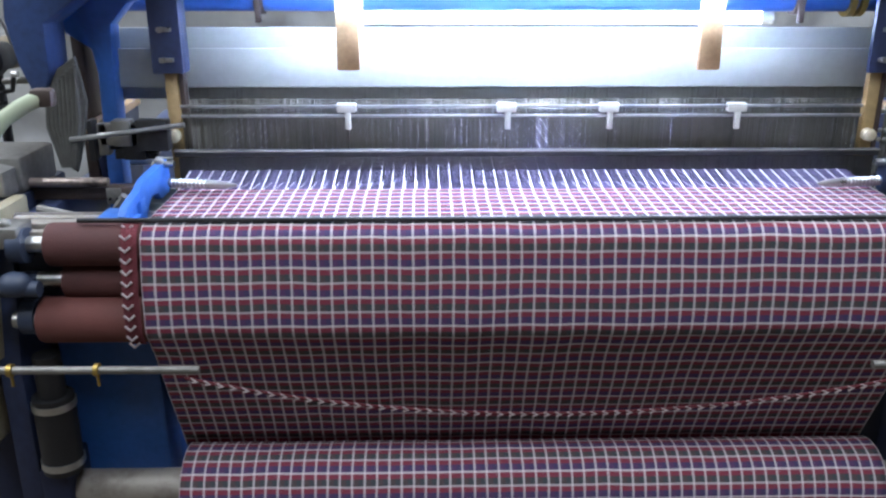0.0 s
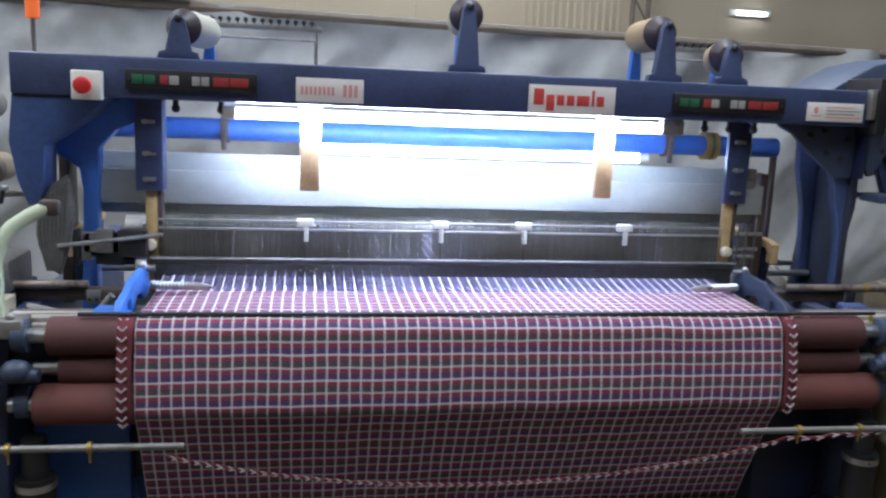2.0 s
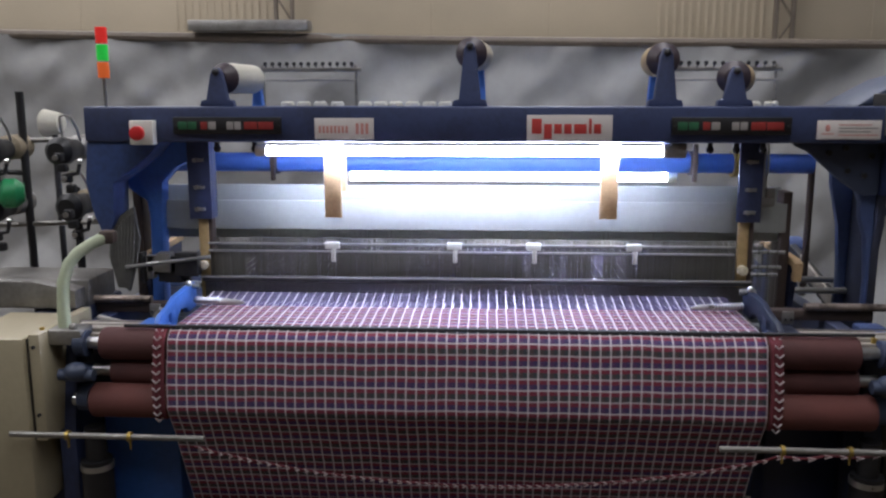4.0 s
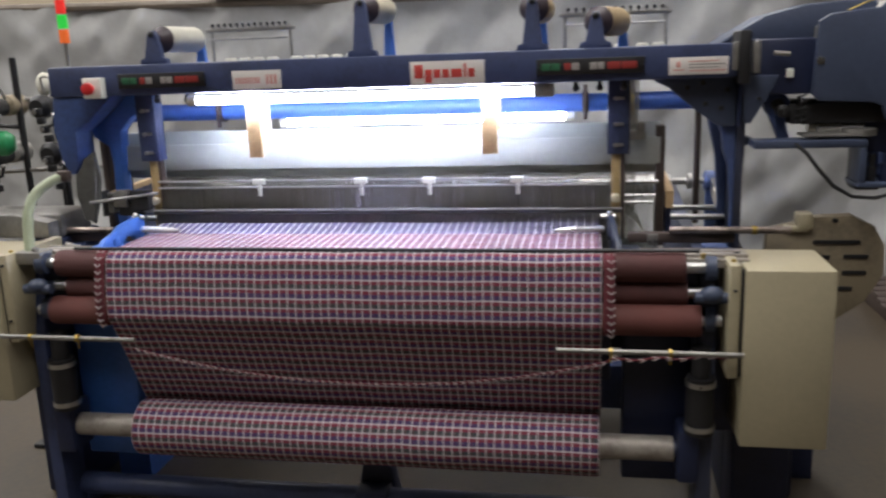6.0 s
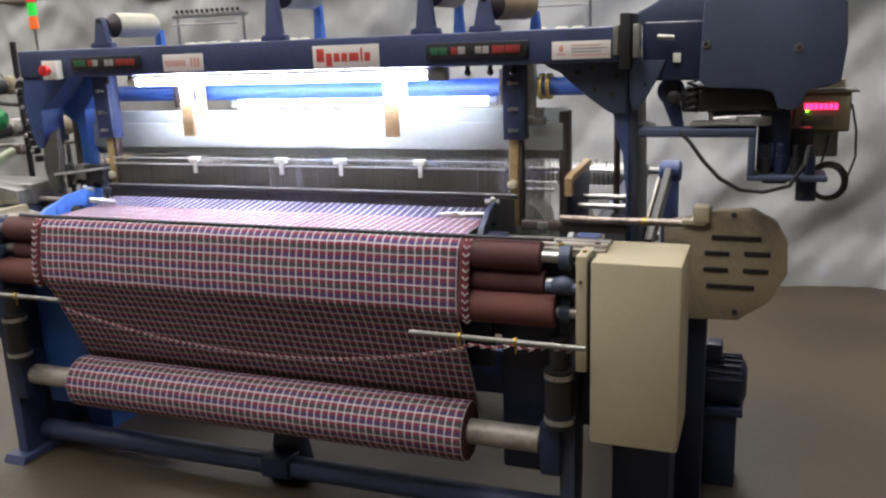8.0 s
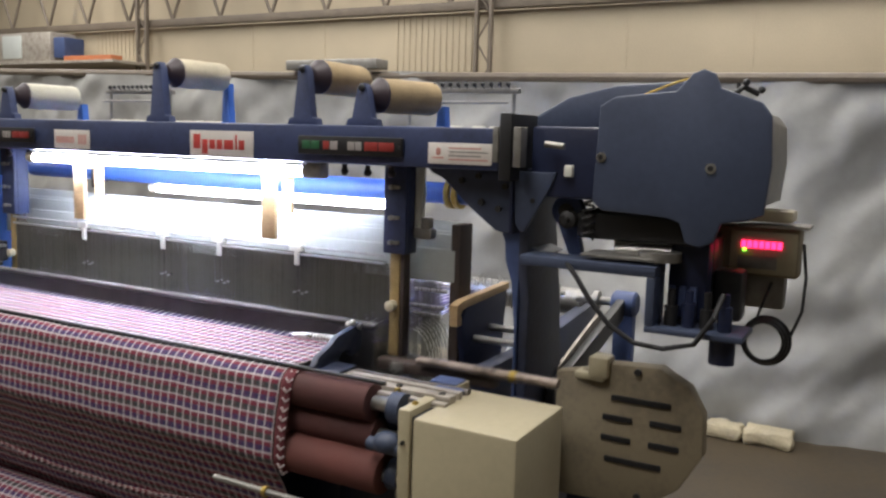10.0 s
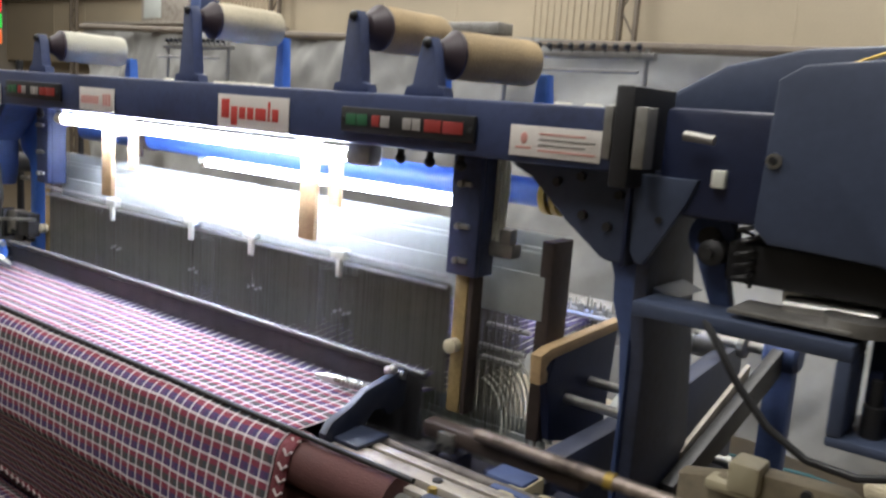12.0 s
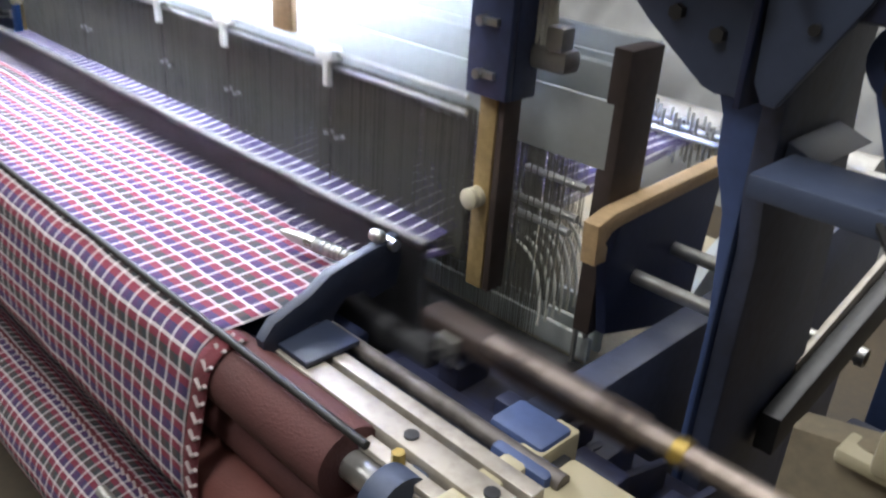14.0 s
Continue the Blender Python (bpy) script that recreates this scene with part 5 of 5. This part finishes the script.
sweep(bm, [(1.62, 1.96, 1.25), (1.66, 1.935, 1.215), (1.7, 1.93, 1.16), (1.75, 1.935, 1.105), (1.81, 1.94, 1.07), (1.88, 1.94, 1.065), (1.95, 1.94, 1.085), (1.99, 1.945, 1.15), (2.0, 1.99, 1.2)], 0.0065, 8)
part("supply_cable", bm, BLACK, db)
bm = B()
box(bm, 1.87, 1.95, 2.12, 2.24, 1.06, 1.32, 0.01)
box(bm, 1.95, 2.02, 2.12, 2.2, 1.112, 1.24, 0.01)
part("valve_body", bm, DARK, db)
# control panel with red digits
cp_ = thing("operator_console", (2.03, 2.26, 1.2), "cream operator console with glowing red digits", "console")
part("case", box(B(), 1.9, 2.13, 2.25, 2.34, 1.215, 1.34, 0.006), COVER, cp_)
part("face_plate", box(B(), 1.965, 2.125, 2.245, 2.25, 1.222, 1.33, 0.001), CREAM, cp_)
part("keypad", box(B(), 1.985, 2.08, 2.241, 2.246, 1.235, 1.268, 0.002), DULL, cp_)
for k in range(7):
    bm = B()
    box(bm, 1.992 + 0.0145 * k, 2.003 + 0.0145 * k, 2.24, 2.2455, 1.288, 1.306, 0.001)
    part("digit", bm, LED, cp_)
bm = B()
box(bm, 1.996, 2.004, 2.24, 2.2455, 1.279, 1.285, 0)
part("green_dot", bm, LED_G, cp_)
part("lid", box(B(), 2.0, 2.11, 2.25, 2.34, 1.355, 1.385, 0.006), IVORY, cp_)
part("top_strip", box(B(), 1.98, 2.15, 2.24, 2.35, 1.341, 1.349, 0.001), STEEL, cp_)
bm = B()
box(bm, 1.93, 2.1, 2.27, 2.33, 1.13, 1.215, 0.006)
part("bracket", bm, DULL, cp_)
co = thing("cable_coil", (2.075, 2.2, 1.07), "coil of black cable hanging under the control panel", "cable")
for k in range(4):
    bm = B()
    r = 0.046 + 0.0035 * k
    sweep(bm, [(2.07 + 0.004 * (k % 2) + r * math.cos(a), 2.19 + 0.006 * k, 1.06 + r * 1.08 * math.sin(a)) for a in [2 * math.pi * j / 28 for j in range(29)]], 0.0045, 6)
    part("turn", bm, BLACK, co)
bm = B()
sweep(bm, [(2.13, 2.2, 1.08), (2.15, 2.22, 1.14), (2.15, 2.26, 1.22), (2.135, 2.3, 1.3)], 0.004, 6)
sweep(bm, [(2.05, 2.2, 1.12), (2.06, 2.22, 1.16), (2.07, 2.26, 1.2)], 0.004, 6)
part("lead", bm, BLACK, co)
# blue post and rail behind the loom's end
bp_ = thing("take_off_post", (1.51, 2.9, FLOOR), "blue post with a rounded cap behind the loom", "post")
bm = B()
box(bm, 1.475, 1.545, 2.88, 2.93, FLOOR, 0.96, 0.006)
part("post", bm, DULL_BLUE, bp_)
bm = B()
lathe(bm, [(0, 0.035), (0.1, 0.045), (0.9, 0.045), (1, 0.035)], (1.465, 2.9, 0.98), (1.555, 2.9, 0.98), 20)
part("cap", bm, DULL_BLUE, bp_)
bm = B()
cyl(bm, (1.33, 2.9, 0.98), (1.465, 2.9, 0.98), 0.015, 12)
lathe(bm, [(0, 0.02), (0.2, 0.035), (0.8, 0.035), (1, 0.02)], (1.39, 2.9, 0.98), (1.42, 2.9, 0.98), 16)
part("axle", bm, DULL, bp_)
bm = B()
prism(bm, [(2.2, 0.78), (2.2, 0.84), (2.86, 1.0), (2.86, 0.93)], "x", 1.49, 1.52, 0.003)
part("sloping_rail", bm, DARK, bp_, "dark sloping rail")
bm = B()
prism(bm, [(2.3, 0.82), (2.3, 0.875), (2.7, 0.985), (2.7, 0.93)], "x", 1.478, 1.489, 0.002)
part("rail_cover", bm, ALU_BAR, bp_)
bm = B()
cyl(bm, (1.36, 2.62, 0.755), (1.5, 2.62, 0.755), 0.013, 12)
cyl(bm, (1.485, 2.62, 0.755), (1.5, 2.62, 0.755), 0.018, 12)
part("stub_shaft", bm, STEEL, loom)
# pale bags on the floor and a blue hose
SACK = mat("cream_sack", (0.5, 0.44, 0.31), 0.8, vary=0.3, scale=9, fine=70, bump=0.2)
for x0, x1 in ((1.45, 1.655), (1.66, 1.93)):
    bm = B()
    box(bm, x0, x1, 4.84, 5.0, FLOOR, FLOOR + 0.085, 0.03)
    bmesh.ops.subdivide_edges(bm, edges=bm.edges[:], cuts=3, use_grid_fill=True)
    for v in bm.verts:
        v.co += Vector((0.02 * noise.noise(v.co * 17), 0.02 * noise.noise(v.co * 13), 0.02 * noise.noise(v.co * 23)))
        v.co.z = max(v.co.z, FLOOR)
    single("bag", bm, SACK, "crumpled cream bag on the floor by the sheet", "bag")
bm = B()
sweep(bm, [(0.8, 4.85, FLOOR + 0.01), (1.2, 4.9, FLOOR + 0.01), (1.4, 4.85, FLOOR + 0.01)], 0.012, 8)
single("hose", bm, mat("teal_hose", (0.03, 0.1, 0.115), 0.5), "thin teal hose lying on the floor", "hose")
pal = thing("pallet", (3.1, 4.5, FLOOR), "dark wooden pallet by the hanging sheet", "pallet")
for k in range(6):
    part("board", box(B(), 2.7 + 0.02 * k, 3.5, 4.2 + 0.13 * k, 4.3 + 0.13 * k, FLOOR + 0.1, FLOOR + 0.12, 0.002), BROWN, pal)
for k in range(3):
    part("bearer", box(B(), 2.75 + 0.3 * k, 2.83 + 0.3 * k, 4.2, 4.95, FLOOR, FLOOR + 0.1, 0.002), BROWN, pal)

# ---- weft feeders on their stand ----
st = thing("feeder_stand", (-1.35, 2.3, FLOOR), "dark steel stand for the weft feeders", "stand")
for x, top in ((-1.43, 1.62), (-1.25, 1.28)):
    bm = B()
    cyl(bm, (x, 2.32, FLOOR), (x, 2.32, top), 0.014, 12)
    box(bm, x - 0.09, x + 0.09, 2.2, 2.44, FLOOR, FLOOR + 0.02, 0.004)
    part("post", bm, BLACK, st)
bm = B()
cyl(bm, (-1.75, 2.32, 1.13), (-1.05, 2.32, 1.16), 0.009, 10)
cyl(bm, (-1.75, 2.36, 1.44), (-1.2, 2.36, 1.45), 0.009, 10)
part("cross_bar", bm, DULL, st)


def feeder(x, z, tint):
    fd = thing("weft_feeder", (x, 2.22, z), "dark weft feeder with a wire bow and a drum", "weft feeder", "weft feeders")
    bm = B()
    lathe(bm, [(0, 0.03), (0.15, 0.048), (0.4, 0.048), (0.5, 0.04), (0.95, 0.036), (1, 0.02)], (x, 2.12, z), (x, 2.26, z), 22)
    part("drum", bm, BLACK, fd)
    bm = B()
    lathe(bm, [(0, 0.03), (0.1, 0.044), (0.9, 0.044), (1, 0.03)], (x, 2.26, z + 0.005), (x, 2.38, z + 0.005), 20)
    part("motor", bm, DULL if tint else COVER, fd)
    bm = B()
    for s in (-0.03, 0.03):
        sweep(bm, [(x + s, 2.24, z + 0.03), (x + s * 0.95, 2.22, z + 0.075), (x + s * 0.6, 2.2, z + 0.115), (x, 2.2, z + 0.12)], 0.0045, 6)
    part("wire_bow", bm, STEEL, fd)
    bm = B()
    for k in range(4):
        box(bm, x + 0.008 + 0.012 * k, x + 0.036 + 0.012 * k, 2.08, 2.11, z - 0.03 - 0.035 * k, z - 0.002 - 0.035 * k, 0.005)
    sweep(bm, [(x + 0.03, 2.1, z - 0.08), (x + 0.08, 2.1, z - 0.07), (x + 0.085, 2.11, z - 0.03)], 0.007, 6)
    part("tension_arm", bm, BLACK, fd)
    bm = B()
    cyl(bm, (x + 0.02, 2.078, z - 0.017), (x + 0.02, 2.07, z - 0.017), 0.009, 12)
    part("roller", bm, STEEL, fd)
    bm = B()
    cyl(bm, (x + 0.045, 2.078, z - 0.085), (x + 0.045, 2.07, z - 0.085), 0.009, 12)
    part("roller", bm, STEEL, fd)
    bm = B()
    cyl(bm, (x + 0.085, 2.1, z - 0.03), (x + 0.1, 2.1, z - 0.03), 0.008, 10)
    part("roller", bm, STEEL, fd)
    bm = B()
    cyl(bm, (x, 2.3, z), (-1.43 if x < -1.3 else -1.25, 2.32, z - 0.02), 0.01, 8)
    part("mount", bm, BLACK, fd)


for x, z, t in ((-1.21, 1.42, 1), (-1.19, 1.23, 0), (-1.46, 1.42, 0), (-1.47, 1.22, 1), (-1.66, 1.35, 0)):
    feeder(x, z, t)
bm = B()
lathe(bm, [(0, 0.02), (0.3, 0.05), (0.7, 0.05), (1, 0.03)], (-1.42, 2.1, 1.28), (-1.34, 2.14, 1.28), 18)
single("tension_disc", bm, GREEN, "green plastic yarn tension disc", "disc").parent = None
bm = B()
lathe(bm, [(0, 0.05), (0.1, 0.055), (0.9, 0.04), (1, 0.02)], (-1.5, 2.6, 1.5), (-1.42, 2.6, 1.5), 22)
cone = thing("supply_cone", (-1.46, 2.6, 1.4), "white yarn supply cone on the stand", "cone")
part("yarn", bm, PACKAGE_W, cone)
bm = B()
cyl(bm, (-1.46, 2.6, FLOOR), (-1.46, 2.6, 1.47), 0.012, 10)
part("peg", bm, DARK, cone)
# pale green curved arm
ga = thing("guide_arm", (-0.98, 1.68, 0.94), "pale green curved arm beside the maroon rollers", "arm")
bm = B()
pts = [(-0.985, 1.66, 0.93), (-0.99, 1.67, 1.0), (-0.995, 1.69, 1.07), (-0.985, 1.71, 1.12), (-0.965, 1.73, 1.15), (-0.93, 1.75, 1.175), (-0.9, 1.77, 1.19)]
sweep(bm, pts, 0.018, 12)
part("pipe", bm, SAGE, ga)
bm = B()
box(bm, -1.03, -0.92, 1.62, 1.7, 0.9, 0.945, 0.006)
ball(bm, (-0.95, 1.64, 0.95), 0.012)
part("foot", bm, DULL, ga)
bm = B()
box(bm, -0.915, -0.865, 1.755, 1.79, 1.172, 1.212, 0.012)
part("nozzle", bm, BROWN, ga)
bm = B()
box(bm, -1.45, -1.05, 1.95, 2.15, 0.93, 1.02, 0.01)
prism(bm, [(-1.5, 0.94), (-1.06, 0.94), (-1.06, 1.0), (-1.2, 1.03), (-1.42, 1.03)], "y", 1.88, 1.95, 0.006)
part("rapier_drive_case", bm, DULL, loom, "grey rapier drive case")
bm = B()
box(bm, -1.2, -1.05, 1.85, 2.2, FLOOR, 0.93, 0.01)
part("drive_leg", bm, NAVY, loom)
bm = B()
sweep(bm, [(-0.98, 1.86, 0.92), (-0.86, 1.84, 0.9), (-0.8, 1.83, 0.91), (-0.76, 1.82, 0.96)], 0.01, 8)
part("lever", bm, DULL, loom)
for k in range(9):
    bm = B()
    box(bm, -0.9 + 0.02 * k, -0.885 + 0.03 * k % 0.2, 2.0 + 0.01 * (k % 3), 2.04, 1.0 + 0.012 * (k % 4), 1.1 - 0.01 * (k % 3), 0.002)
    part("cutter_tooth", bm, DULL if k % 2 else DARK, loom, "small steel cutter part")
bm = B()
cyl(bm, (-0.93, 1.97, 1.06), (-0.66, 2.0, 1.09), 0.006, 8)
part("link_rod", bm, STEEL, loom)


# ---- what moves ----
def motions():
    # whole turns have the reed at the back; the shed opens and closes once in two turns
    rows, lifts, fr = [], [[] for _ in heald_frames], []
    for i in range(14 * FPS + 1):
        t = i / FPS
        turn = 2 * t if t < 8 else 16 + 2.35 * (t - 8) if t < 9 else 18.35 + 3 * (t - 9)
        shed = 2 * math.pi * (t if t < 7.2 else 7.2 + 1.012 * (t - 7.2) if t < 9.3 else 9.325 + 1.5 * (t - 9.3))
        swing = 0.5 - 0.5 * math.cos(2 * math.pi * turn)
        rows.append((t, pose(0, 2.03 - 0.122 * swing ** 1.3, 0)))
        for k in range(len(heald_frames)):
            lifts[k].append((t, pose(0, 0, 0.022 * math.cos(shed + k * math.pi))))
        fr.append((t, pose(0, 0, -0.024 - 0.042 * math.cos(shed))))
    walk(reed, rows)
    for ob, r in zip(heald_frames, lifts):
        walk(ob, r)
    walk(front, fr)


motions()
